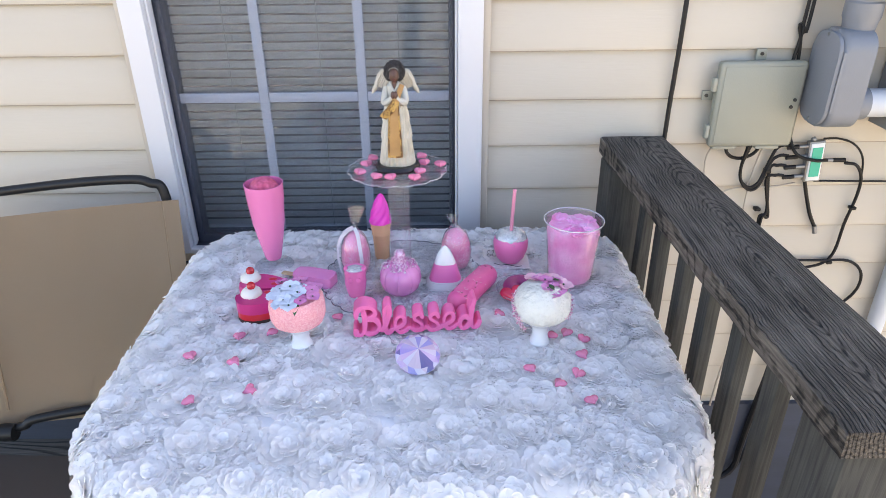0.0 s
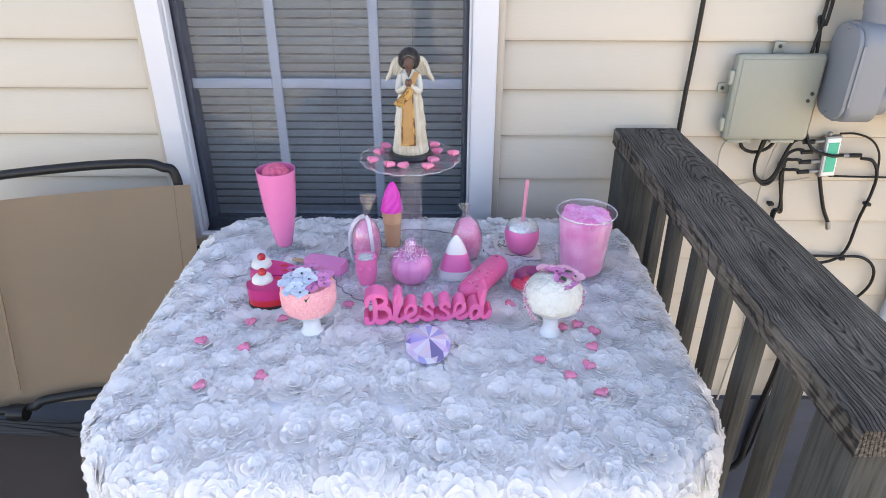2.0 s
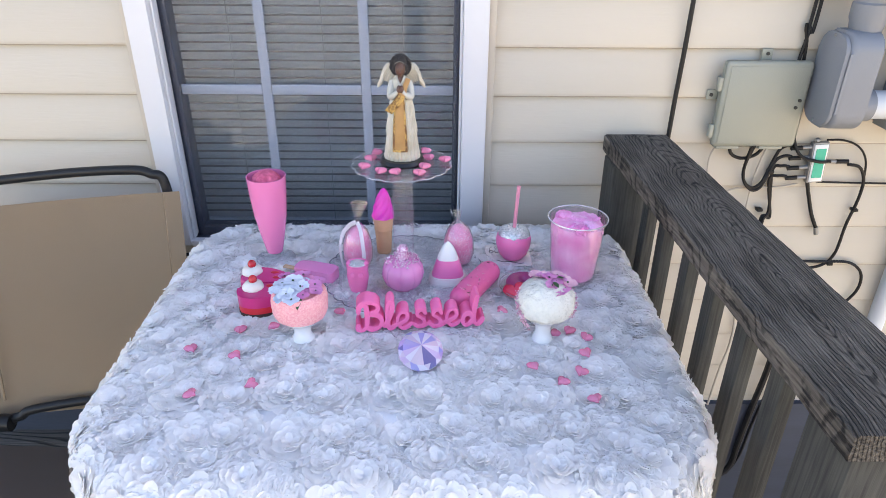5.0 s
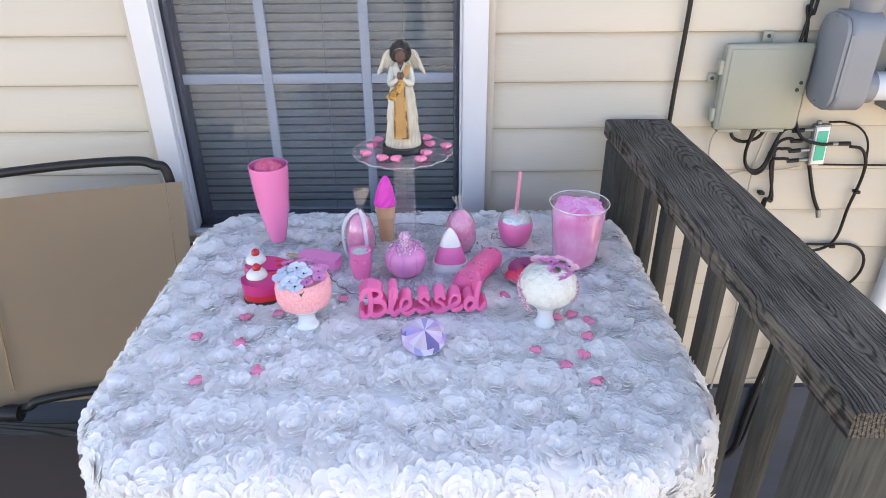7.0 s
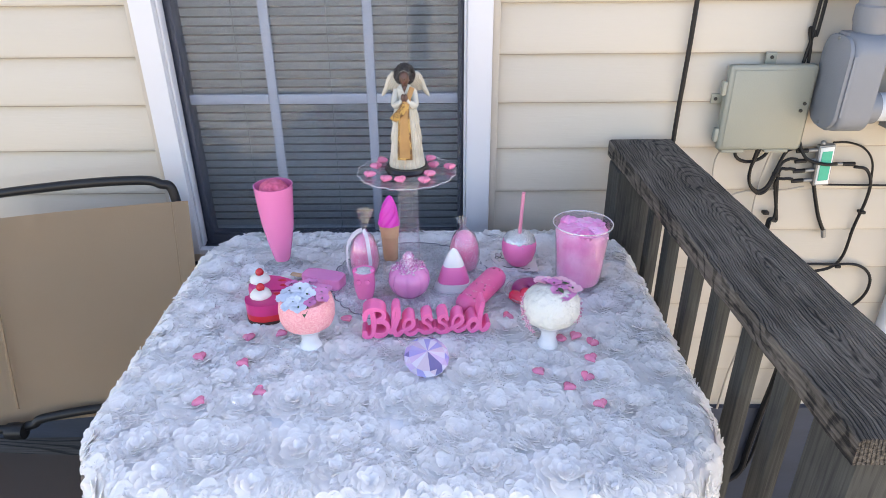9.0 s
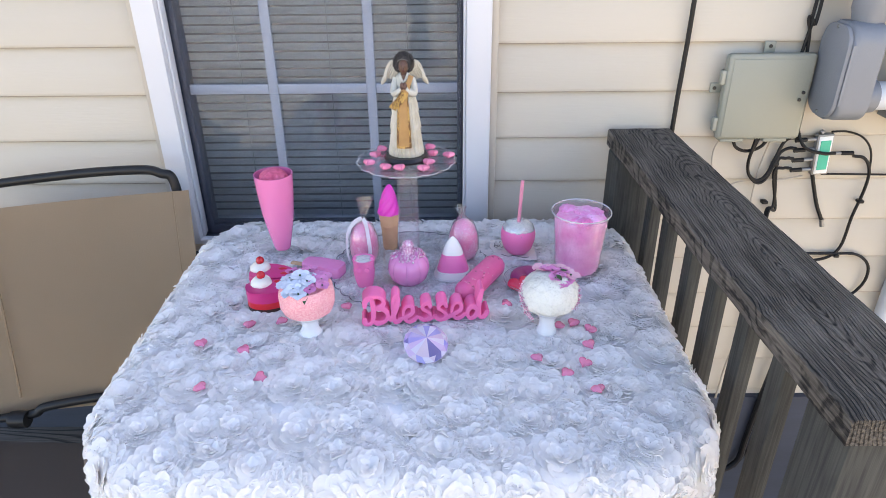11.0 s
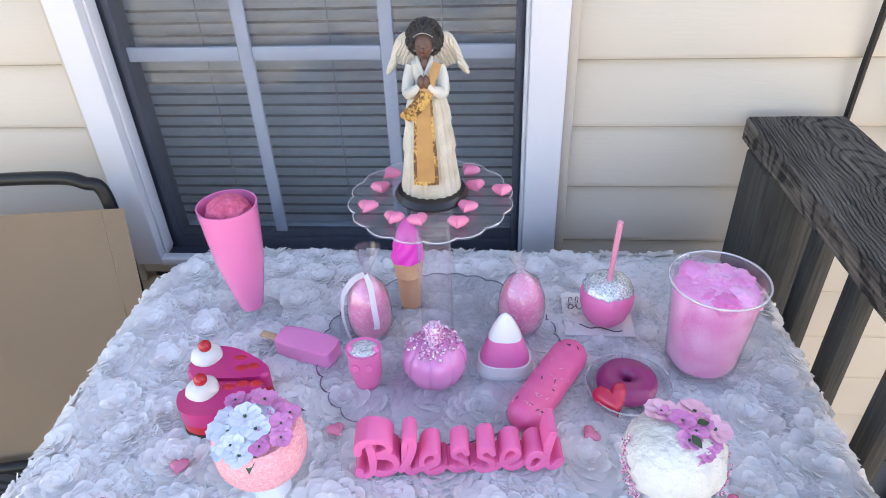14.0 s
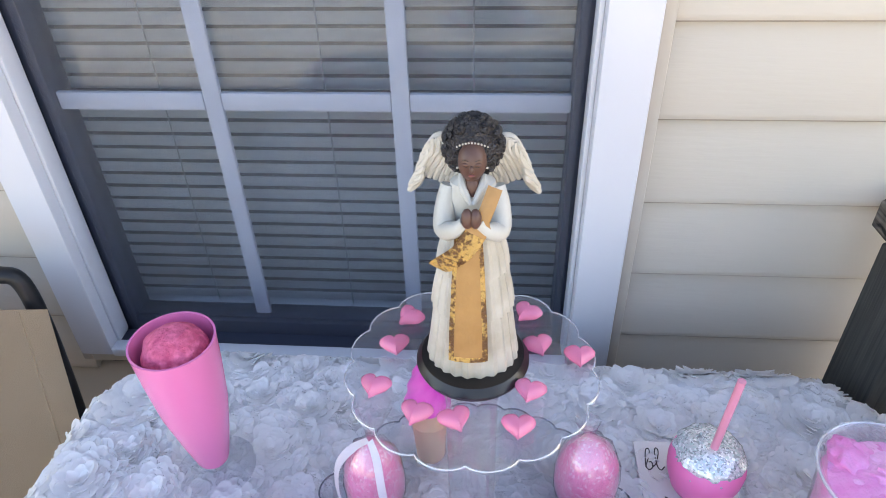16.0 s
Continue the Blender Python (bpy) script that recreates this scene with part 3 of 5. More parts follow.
for x, y in ((0.60, 0.66), (0.575, 0.71), (0.52, 1.53), (0.545, 1.555), (0.585, 0.96)):
    part("nail", tube([(x, y, 0.917), (x + 0.001, y, 0.921)], 0.0028, 8), MARKS, rail)

# ---- table and cloth ----
table = thing("patio_table", "square patio table hidden under a rosette tablecloth", "table")
part("tabletop", box(-0.40, 0.47, 0.75, 1.46, 0.695, 0.715, bevel=0.006), SEATFAB, table)
for x in (-0.36, 0.43):
    for y in (0.80, 1.42):
        part("leg", tube([(x, y, 0.0), (x, y, 0.696)], 0.016, 12), BLACKTUBE, table)

CX0, CX1, CY0, CY1 = -0.394, 0.470, 0.722, 1.450   # flat core of the cloth
CR, TOP = 0.032, 0.7285


def drape(u, v):
    """Point and outward normal of the cloth for flat cloth coordinates."""
    r = 0.14 if v < 1.0 else 0.09
    qx, qy = min(max(u, CX0 + r), CX1 - r), min(max(v, CY0 + r), CY1 - r)
    d = math.hypot(u - qx, v - qy) - r
    if d <= 0:
        return Vector((u, v, TOP)), Vector((0, 0, 1))
    n = Vector((u - qx, v - qy, 0)).normalized()
    base = Vector((qx, qy, 0)) + n * r
    a = d / CR
    if a < math.pi / 2:
        return base + n * CR * math.sin(a) + Vector((0, 0, TOP - CR * (1 - math.cos(a)))), n * math.sin(a) + Vector((0, 0, math.cos(a)))
    down = d - CR * math.pi / 2
    fold = 0.006 * math.sin((u + v) * 38) * min(down / 0.1, 1)
    return base + n * (CR + 0.05 * down + fold) + Vector((0, 0, TOP - CR - down)), (n + Vector((0, 0, 0.05))).normalized()


cloth = thing("tablecloth", "white satin rosette tablecloth draped over the table", "tablecloth")
q = bmesh.new()
HANG, NU = 0.30, 84
grid = [[q.verts.new(drape(CX0 - HANG + (CX1 - CX0 + 2 * HANG) * i / NU, CY0 - HANG + (CY1 - CY0 + 2 * HANG) * j / NU)[0]) for j in range(NU + 1)] for i in range(NU + 1)]
for i in range(NU):
    for j in range(NU):
        q.faces.new((grid[i][j], grid[i + 1][j], grid[i + 1][j + 1], grid[i][j + 1]))
part("backing", q, BACKING, cloth, "plain white ground cloth")


def rosette(seed, R, rings):
    """A fabric rose: rings of broad rounded petals stepping up to an upright heart."""
    g = random.Random(seed)
    verts, faces = [(0.0, 0.0, 0.0)], []
    T6 = (0.0, 0.35, 0.65, 0.85, 0.96, 1.0)
    for k, (fr, cnt, tilt) in enumerate(rings):
        ph = g.uniform(0, 6.28)
        base = 0.0014 + 0.0022 * (1 - fr) * R / 0.047
        for i in range(cnt):
            a = ph + 2 * math.pi * (i + g.uniform(-0.2, 0.2)) / cnt
            out = R * (fr + g.uniform(-0.07, 0.07)) if fr > 0.1 else R * fr
            wdt = math.pi * R * fr / cnt * g.uniform(1.0, 1.35) if fr > 0.1 else R * 0.1
            ln = max(R, 0.036) * (0.38 if fr > 0.3 else 0.26) * g.uniform(0.9, 1.2)
            ti = radians(tilt + g.uniform(-8, 14))
            r0 = max(out - ln * math.cos(ti), 0.001)
            ca, sa = math.cos(a), math.sin(a)
            start, roll, curl = len(verts), g.uniform(-0.34, 0.34), g.uniform(0.0005, 0.0035)
            for t in T6:
                half = wdt * (0.75 + 0.25 * t / 0.35 if t <= 0.35 else math.sqrt(max(0.0, 1 - ((t - 0.35) / 0.65) ** 2.4)))
                for ui in range(5):
                    s = ui / 2 - 1
                    y = s * half
                    x = r0 + t * ln * math.cos(ti) - y * y * 0.5 / max(out, 0.004) * 0.6
                    z = base + t * ln * math.sin(ti) + curl * t * t + 0.0022 * s * s * t + roll * y * t + g.uniform(-0.0009, 0.0009) * t
                    verts.append((x * ca - y * sa, x * sa + y * ca, z))
            for vi in range(5):
                for ui in range(4):
                    q = start + vi * 5 + ui
                    faces.append((q, q + 5, q + 6, q + 1))
            faces.append((0, start + 1, start + 2))
    me = bpy.data.meshes.new("rosette")
    me.from_pydata(verts, [], faces)
    me.polygons.foreach_set("use_smooth", [True] * len(faces))
    me.materials.append(CLOTH)
    return me


BIG_RINGS = [(1.0, 15, 11), (0.82, 13, 12), (0.64, 11, 14), (0.47, 8, 16), (0.31, 6, 20), (0.18, 4, 26), (0.09, 3, 34)]
SMALL_RINGS = [(1.0, 10, 11), (0.74, 8, 13), (0.48, 6, 17), (0.26, 4, 24), (0.12, 3, 32)]
ROSES = [rosette(k, 0.047, BIG_RINGS) for k in range(9)]
SMALL = [rosette(20 + k, 0.029, SMALL_RINGS) for k in range(5)]


def put_rose(me, u, v, spin, lift, bag=None):
    """Lay a rose on the cloth; near the table's edge it bends with the cloth. Into a bag it goes as loose geometry."""
    size = g.uniform(0.78, 1.22)
    inside = CX0 + 0.05 < u < CX1 - 0.05 and CY0 + 0.05 < v < CY1 - 0.05
    if inside and bag is None:
        o = new("rosette", me)
        o.matrix_basis = pose(u, v, TOP + lift + 0.002, g.uniform(-1, 1), g.uniform(-1, 1), spin) @ Matrix.Diagonal((size, size, 0.72, 1))
        o.parent = cloth
        return
    ca, sa = math.cos(radians(spin)) * size, math.sin(radians(spin)) * size
    out = []
    for w in me.vertices:
        x, y, z = w.co
        p, n = drape(u + x * ca - y * sa, v + x * sa + y * ca)
        out.append(p + n * (z * 0.72 + lift + 0.002))
    if bag is not None:
        k = len(bag[0])
        bag[0].extend(out)
        bag[1].extend([tuple(k + i for i in f.vertices) for f in me.polygons])
        return
    bent = me.copy()
    for w, c in zip(bent.vertices, out):
        w.co = c
    new("rosette", bent).parent = cloth


g = random.Random(11)
SP = 0.077
spots = []
j = 0
v = CY0 - 0.19
while v < CY1 + 0.17:
    u = CX0 - 0.17 + (SP / 2 if j % 2 else 0)
    while u < CX1 + 0.17:
        spots.append((u + g.uniform(-0.020, 0.020), v + g.uniform(-0.020, 0.020)))
        u += SP
    v += SP * 0.87
    j += 1
for u, v in spots:
    put_rose(g.choice(ROSES), u, v, g.uniform(0, 360), g.uniform(-0.0015, 0.001))
filling = ([], [])
for u, v in spots:
    for du, dv in ((0.5, 0.30), (0.0, 0.58), (0.5, 0.02), (0.26, 0.44)):
        put_rose(g.choice(SMALL), u + SP * (du + g.uniform(-0.15, 0.15)), v + SP * (dv + g.uniform(-0.15, 0.15)), g.uniform(0, 360), g.uniform(-0.0032, -0.0012), filling)

me = bpy.data.meshes.new("rosette_filling")
me.from_pydata(filling[0], [], filling[1])
me.polygons.foreach_set("use_smooth", [True] * len(filling[1]))
me.materials.append(CLOTH)
o = tagged(new("rosette_filling", me), "small white satin rosettes filling the gaps", kind="stuff")
o.parent = cloth

# ---- folding chair ----
chair = thing("sling_chair", "folding patio chair with tan fabric back and black tube frame", "chair")


def chair_back(x0, x1, pts, dy=0.0):
    q = bmesh.new()
    rows = []
    for (y, z) in pts:
        rows.append([q.verts.new((x0 + (x1 - x0) * i / 10, y + dy + 0.010 * math.sin(math.pi * i / 10), z - 0.055 * (1 - i / 10))) for i in range(11)])
    for p, r in zip(rows, rows[1:]):
        for i in range(10):
            q.faces.new((p[i], p[i + 1], r[i + 1], r[i]))
    bmesh.ops.solidify(q, geom=q.faces[:], thickness=0.004)
    return q


ctop, cbot = (1.436, 0.829), (1.335, 0.325)
prof = [tuple(np.array(ctop) + (np.array(cbot) - np.array(ctop)) * k / 8) for k in range(9)]
part("back_panel", chair_back(-1.02, -0.462, prof), SLING, chair, "tan woven back panel")
part("back_hem", tube([(-0.93, 1.424, 0.80), (-0.93, 1.38, 0.55), (-0.93, 1.335, 0.33)], 0.003, 6), STITCH, chair)
part("back_hem", tube([(-0.50, 1.438, 0.822), (-0.50, 1.385, 0.56), (-0.50, 1.338, 0.34)], 0.0012, 6), STITCH, chair)
hoop = spline([(-1.04, 1.33, 0.30), (-1.03, 1.40, 0.62), (-1.02, 1.452, 0.79), (-0.97, 1.463, 0.824), (-0.74, 1.463, 0.856), (-0.58, 1.460, 0.868), (-0.528, 1.460, 0.860), (-0.500, 1.462, 0.826), (-0.494, 1.436, 0.62), (-0.494, 1.376, 0.30)], 10)
part("back_frame", tube(hoop, 0.0105, 12), BLACKTUBE, chair, "bent black steel tube")
part("cross_tube", tube(spline([(-1.04, 1.30, 0.285), (-0.90, 1.312, 0.298), (-0.86, 1.32, 0.315), (-0.70, 1.335, 0.335), (-0.45, 1.345, 0.345)], 8), 0.011, 10), BLACKTUBE, chair)
q = bmesh.new()
rows = [[q.verts.new((-1.0 + 0.54 * i / 8, 1.27 - 0.44 * k / 8, 0.255 - 0.012 * math.sin(math.pi * i / 8) + 0.015 * k / 8)) for i in range(9)] for k in range(9)]
for p, r in zip(rows, rows[1:]):
    for i in range(8):
        q.faces.new((p[i], p[i + 1], r[i + 1], r[i]))
bmesh.ops.solidify(q, geom=q.faces[:], thickness=0.005)
part("seat", q, SEATFAB, chair, "tan fabric seat, darkened for shade")
for x in (-1.01, -0.455):
    part("seat_tube", tube(spline([(x, 1.33, 0.27), (x, 1.1, 0.258), (x, 0.83, 0.27), (x, 0.78, 0.24), (x, 0.80, 0.012)], 6), 0.0115, 10), BLACKTUBE, chair)
    part("leg", tube([(x, 1.10, 0.255), (x, 1.36, 0.012)], 0.0115, 10), BLACKTUBE, chair)
part("pivot", lathe([(0, -0.02), (0.02, -0.02), (0.022, 0), (0.02, 0.02), (0, 0.02)], 16), BLACKTUBE, chair, m=pose(-0.925, 1.30, 0.292, 0, 90, 0))

# ---- wall utilities ----
ubox = thing("utility_box", "grey-green plastic utility box mounted on the siding", "utility box", pose(0.8265, 1.597, 0.9895))
part("body", box(-0.093, 0.093, -0.022, -0.002, -0.094, 0.094, bevel=0.008), BOXGREY, ubox)
part("lid", box(-0.097, 0.097, -0.0375, -0.0225, -0.098, 0.098, bevel=0.010, seg=3), BOXGREY, ubox)
for z in (-0.062, 0.045):
    part("hinge", box(-0.106, -0.096, -0.034, -0.018, z - 0.016, z + 0.016, bevel=0.003), BOXGREY, ubox)
part("lid_panel", box(-0.086, 0.086, -0.0395, -0.0378, -0.088, 0.086, bevel=0.001), BOXGREY, ubox)
part("mounting_tab", box(-0.012, 0.012, -0.008, -0.001, 0.092, 0.118, bevel=0.002), BOXGREY, ubox)
part("mounting_tab", box(-0.117, -0.092, -0.008, -0.001, 0.005, 0.027, bevel=0.002), BOXGREY, ubox)
for x, z in ((0, 0.108), (-0.108, 0.016), (0.080, 0.012), (0.0745, -0.004)):
    part("screw", lathe([(0, 0), (0.0042, 0), (0.0036, 0.003), (0, 0.003)], 10), MARKS, ubox, m=pose(x, -0.0085 if abs(x) != 0.080 and x != 0.0745 else -0.0395, z, 90, 0, 0))
for x in (-0.055, 0.045):
    part("gland", box(x - 0.028, x + 0.028, -0.032, -0.004, -0.106, -0.0945, bevel=0.004), BOXGREY, ubox)

lb = thing("conduit_elbow", "grey plastic conduit body with a dark side cover", "conduit fitting", pose(0.964, 1.595, 1.062))
rr = [(cx + 0.038 * math.cos(a), cy + 0.038 * math.sin(a)) for cx, cy, a0 in ((0.016, 0.056, 0), (-0.016, 0.056, 90), (-0.016, -0.062, 180), (0.016, -0.062, 270)) for a in [radians(a0 + 15 * k) for k in range(7)]]
part("body", prism([(x * 1.07, y * 1.06) for x, y in rr], 0, 0.066, 0.014, seg=4), CONDUIT, lb, m=Matrix(((0, 0, -1, 0.038), (1, 0, 0, -0.072), (0, 1, 0, 0.0), (0, 0, 0, 1))))
q = prism(rr, 0, 0.008, 0.003)
part("cover", q, CONDUIT, lb, "dark rounded cover plate", m=Matrix(((0, 0, -1, -0.0285), (1, 0, 0, -0.072), (0, 1, 0, 0.0), (0, 0, 0, 1))))
for z in (-0.092, 0.088):
    part("screw", ball(0.004, 1), STEEL, lb, m=pose(-0.037, -0.072, z))
part("hub", lathe([(0, 0.07), (0.030, 0.07), (0.034, 0.095), (0.037, 0.115), (0.040, 0.122), (0.040, 0.150), (0.036, 0.154), (0.036, 0.19), (0, 0.19)], 28), CONDUIT, lb, m=pose(0.022, -0.07, 0) @ Matrix.Diagonal((0.92, 0.92, 1, 1)))
part("hub", lathe([(0, 0.02), (0.034, 0.02), (0.036, 0.03), (0.036, 0.075), (0, 0.075)], 28), CONDUIT, lb, m=pose(0.0, -0.07, -0.06, 0, 90, 0))
part("pipe", lathe([(0.031, 0.07), (0.031, 0.16)], 24), PVC, lb, m=pose(0.0, -0.07, -0.06, 0, 90, 0))
part("upper_elbow", ball(0.055, 3, (0.03, -0.07, 0.215), 0, (1, 1, 0.8)), CONDUIT, lb)
part("end_cap", lathe([(0, 0), (0.043, 0), (0.045, 0.006), (0.04, 0.012), (0, 0.012)], 24), CONDUIT, lb, m=pose(0.04, -0.118, 0.205, 90, 0, 20))

meter = thing("meter_box", "grey metal meter cabinet on the siding", "meter box", pose(1.22, 1.597, 1.10))
part("body", prism([(-0.11, -0.13), (0.13, -0.13), (0.13, -0.002), (-0.11, -0.002)], -0.16, 0.30, 0.006), CONDUIT, meter, smooth=False)
pipe = single("conduit_pipe", "pale grey plastic conduit running down the wall", "conduit", tube([(1.275, 1.575, 0.93), (1.275, 1.575, 0.18)], 0.021, 20), PVC)

split = thing("cable_splitter", "metal cable splitter with a green label", "cable splitter", pose(0.998, 1.592, 0.848, 0, -4, 0))
part("body", box(-0.019, 0.019, -0.018, -0.002, -0.05, 0.05, bevel=0.002), STEEL, split)
part("label_plate", box(-0.0155, 0.0155, -0.0205, -0.0182, -0.046, 0.046, bevel=0.0005), LABEL, split, "white label")
part("label_mark", box(-0.0115, 0.0115, -0.0222, -0.0207, -0.036, 0.036), GREEN, split, "green print", smooth=False)
for z in (0.038, 0.013, -0.012, -0.037):
    part("connector", tube([(-0.040, -0.01, z), (-0.0185, -0.01, z)], 0.0048, 10), STEEL, split)
    part("boot", tube([(-0.066, -0.01, z), (-0.0405, -0.01, z)], 0.0052, 10), COAX, split, "black cable boot")
part("connector", tube([(0.0195, -0.01, 0.0), (0.045, -0.01, -0.002)], 0.0050, 10), STEEL, split)
part("boot", tube([(0.0455, -0.01, -0.002), (0.075, -0.01, -0.004)], 0.0052, 10), COAX, split, "black cable boot")
part("ground_screw", ball(0.006, 2, (-0.01, -0.014, 0.056)), STEEL, split)


def cable(pts, r, m=COAX, label="black coaxial cable clipped to the siding", name="cable"):
    return single(name, label, "cable", tube(spline(pts, 8), r, 8), m)


WY = 1.587
cable([(0.642, WY, 1.9), (0.641, WY, 1.21), (0.639, WY, 1.05), (0.637, WY, 0.91), (0.637, WY, 0.3), (0.64, WY, -0.6)], 0.0052, label="thick black cable running straight down the siding")
for k, z in enumerate((0.886, 0.861, 0.836, 0.811)):
    end = [(0.905 + 0.006 * k, WY, 0.74 - 0.012 * k), (0.890 + 0.004 * k, WY - 0.004 * k, 0.70), (0.915, WY - 0.003 * k, 0.62 - 0.01 * k), (0.98 + 0.01 * k, WY, 0.54)] if k >= 2 else [(0.892, WY - 0.004 * k, 0.83 - 0.01 * k), (0.878, WY - 0.006, 0.795 - 0.012 * k), (0.858, WY - 0.006, 0.782 - 0.006 * k), (0.835, WY - 0.006, 0.80), (0.826, WY - 0.012, 0.84), (0.829 + 0.006 * k, WY - 0.02, 0.895)]
    cable([(0.936, WY - 0.004, z), (0.918, WY - 0.004, z + 0.001), (0.905 - 0.002 * k, WY, z - 0.012)] + end, 0.0038)
cable([(1.075, WY - 0.005, 0.842), (1.105, WY - 0.005, 0.835), (1.128, WY, 0.80), (1.130, WY, 0.75), (1.120, WY, 0.68), (1.115, WY, 0.60), (1.09, WY, 0.565), (1.03, WY, 0.55), (0.97, WY, 0.53)], 0.0038)
cable([(0.905, WY, 0.572), (1.0, WY, 0.576), (1.09, WY, 0.575), (1.16, WY, 0.572), (1.20, WY, 0.54), (1.205, WY, 0.49), (1.175, WY, 0.445), (1.12, WY, 0.42)], 0.0038)
cable([(1.010, WY - 0.004, 0.902), (1.05, WY, 0.900), (1.09, WY, 0.885), (1.118, WY, 0.85), (1.130, WY, 0.79)], 0.0025)
cable([(1.015, WY, 0.795), (1.1, WY, 0.793), (1.3, WY, 0.79), (1.6, WY, 0.79)], 0.0025)
cable([(0.990, WY - 0.004, 0.797), (1.005, WY, 0.76), (1.025, WY, 0.71), (1.046, WY, 0.672)], 0.0045)
single("cable_end", "steel connector on a loose cable end", "cable connector", tube([(1.046, WY, 0.674), (1.052, WY, 0.654)], 0.006, 10), STEEL)
cable([(0.905, 1.590, 1.9), (0.905, 1.59, 1.21), (0.895, WY, 1.16), (0.905, WY, 1.12), (0.913, WY, 1.03), (0.925, WY, 0.93), (0.945, WY - 0.016, 0.872), (0.99, WY - 0.022, 0.855), (1.025, WY - 0.014, 0.852)], 0.0038)
cable([(0.915, 1.586, 1.9), (0.914, 1.586, 1.21), (0.905, WY, 1.15), (0.897, WY, 1.08), (0.89, WY, 1.02)], 0.0038)
cable([(0.775, 1.575, 0.90), (0.79, 1.58, 0.868), (0.82, 1.583, 0.856), (0.85, 1.58, 0.868), (0.865, 1.575, 0.90)], 0.004)
cable([(0.757, 1.58, 0.897), (0.744, 1.588, 0.86), (0.748, 1.59, 0.80), (0.76, 1.59, 0.7), (0.76, 1.59, 0.4)], 0.002, THINWIRE, "thin beige wire on the siding")
cable([(0.875, 1.58, 0.897), (0.867, 1.588, 0.85), (0.86, 1.59, 0.77), (0.862, 1.59, 0.6)], 0.002, THINWIRE, "thin beige wire on the siding")
cable([(0.79, 1.59, 0.762), (0.83, 1.588, 0.778), (0.92, 1.588, 0.781), (0.97, 1.588, 0.79)], 0.0022, THINWIRE, "thin beige wire on the siding")
for x, z in ((0.892, 0.722), (0.896, 0.822), (1.128, 0.722), (1.108, 0.57)):
    single("cable_clip", "small black cable clip nailed to the siding", "cable clip", box(x - 0.007, x + 0.007, WY - 0.008, WY + 0.009, z - 0.004, z + 0.004, bevel=0.002), COAX)
cable([(0.898, 1.59, 0.42), (0.905, 1.588, 0.36), (0.903, 1.586, 0.30), (0.892, 1.586, 0.22), (0.885, 1.586, 0.1)], 0.003, THINWIRE, "thin wire hanging on the siding")
cable([(1.03, 1.58, 0.50), (1.024, 1.575, 0.26), (1.010, 1.575, 0.10), (0.999, 1.575, -0.05), (0.992, 1.57, -0.12), (0.965, 1.565, -0.155), (0.93, 1.56, -0.165)], 0.009, label="thick black cable bending along the wall foot")
cable([(1.06, 1.585, 0.40), (1.05, 1.585, 0.2), (1.03, 1.585, 0.02), (1.02, 1.585, -0.1), (0.99, 1.58, -0.17)], 0.0038)

# ---- things on the table ----
T = 0.7365                                         # resting height on the cloth


def hearts_mesh():
    pts = []
    for i in range(28):
        a = 2 * math.pi * i / 28
        pts.append((0.0115 / 16 * 16 * math.sin(a) ** 3, 0.0115 / 16 * (13 * math.cos(a) - 5 * math.cos(2 * a) - 2 * math.cos(3 * a) - math.cos(4 * a)) + 0.001))
    q = bmesh.new()
    rings = [[q.verts.new((x * s, y * s, z)) for x, y in pts] for s, z in ((0.80, 0.0), (1.0, 0.003), (0.97, 0.0045), (0.72, 0.0075), (0.40, 0.0085))]
    for p, r in zip(rings, rings[1:]):
        for i in range(28):
            q.faces.new((p[i], p[(i + 1) % 28], r[(i + 1) % 28], r[i]))
    q.faces.new(rings[0][::-1]), q.faces.new(rings[-1])
    return q


g = random.Random(5)
first = None
TABLE_HEARTS = [(-0.306, 0.989), (-0.229, 0.971), (-0.270, 0.877), (-0.186, 0.900), (-0.239, 1.043), (-0.185, 1.054), (-0.075, 1.100), (0.214, 1.106),
                (0.300, 1.035), (0.327, 1.043), (0.352, 1.023), (0.343, 0.980), (0.253, 0.944), (0.326, 0.931), (0.293, 0.906), (0.336, 0.866)]
PLATE_HEARTS = [(-0.016, 1.279), (-0.023, 1.247), (-0.032, 1.206), (-0.001, 1.184), (0.026, 1.180), (0.067, 1.176), (0.075, 1.207), (0.112, 1.242), (0.083, 1.252), (0.075, 1.288)]
for k, (x, y) in enumerate(TABLE_HEARTS + PLATE_HEARTS):
    on_table = k < len(TABLE_HEARTS)
    m = pose(x, y, T - 0.0005, g.uniform(-14, 14), g.uniform(-14, 14), g.uniform(-70, 70)) if on_table else pose(x, y, 0.9735, 0, 0, g.uniform(-40, 40))
    if first is None:
        first = single("acrylic_heart", "small clear pink acrylic heart lying on the tablecloth", "decoration", hearts_mesh(), HEART, m, "scattered hearts")
    else:
        o = copy_thing(first, m)
        if not on_table:
            tagged(o, "small clear pink acrylic heart on the raised plate", group="hearts on the plate")

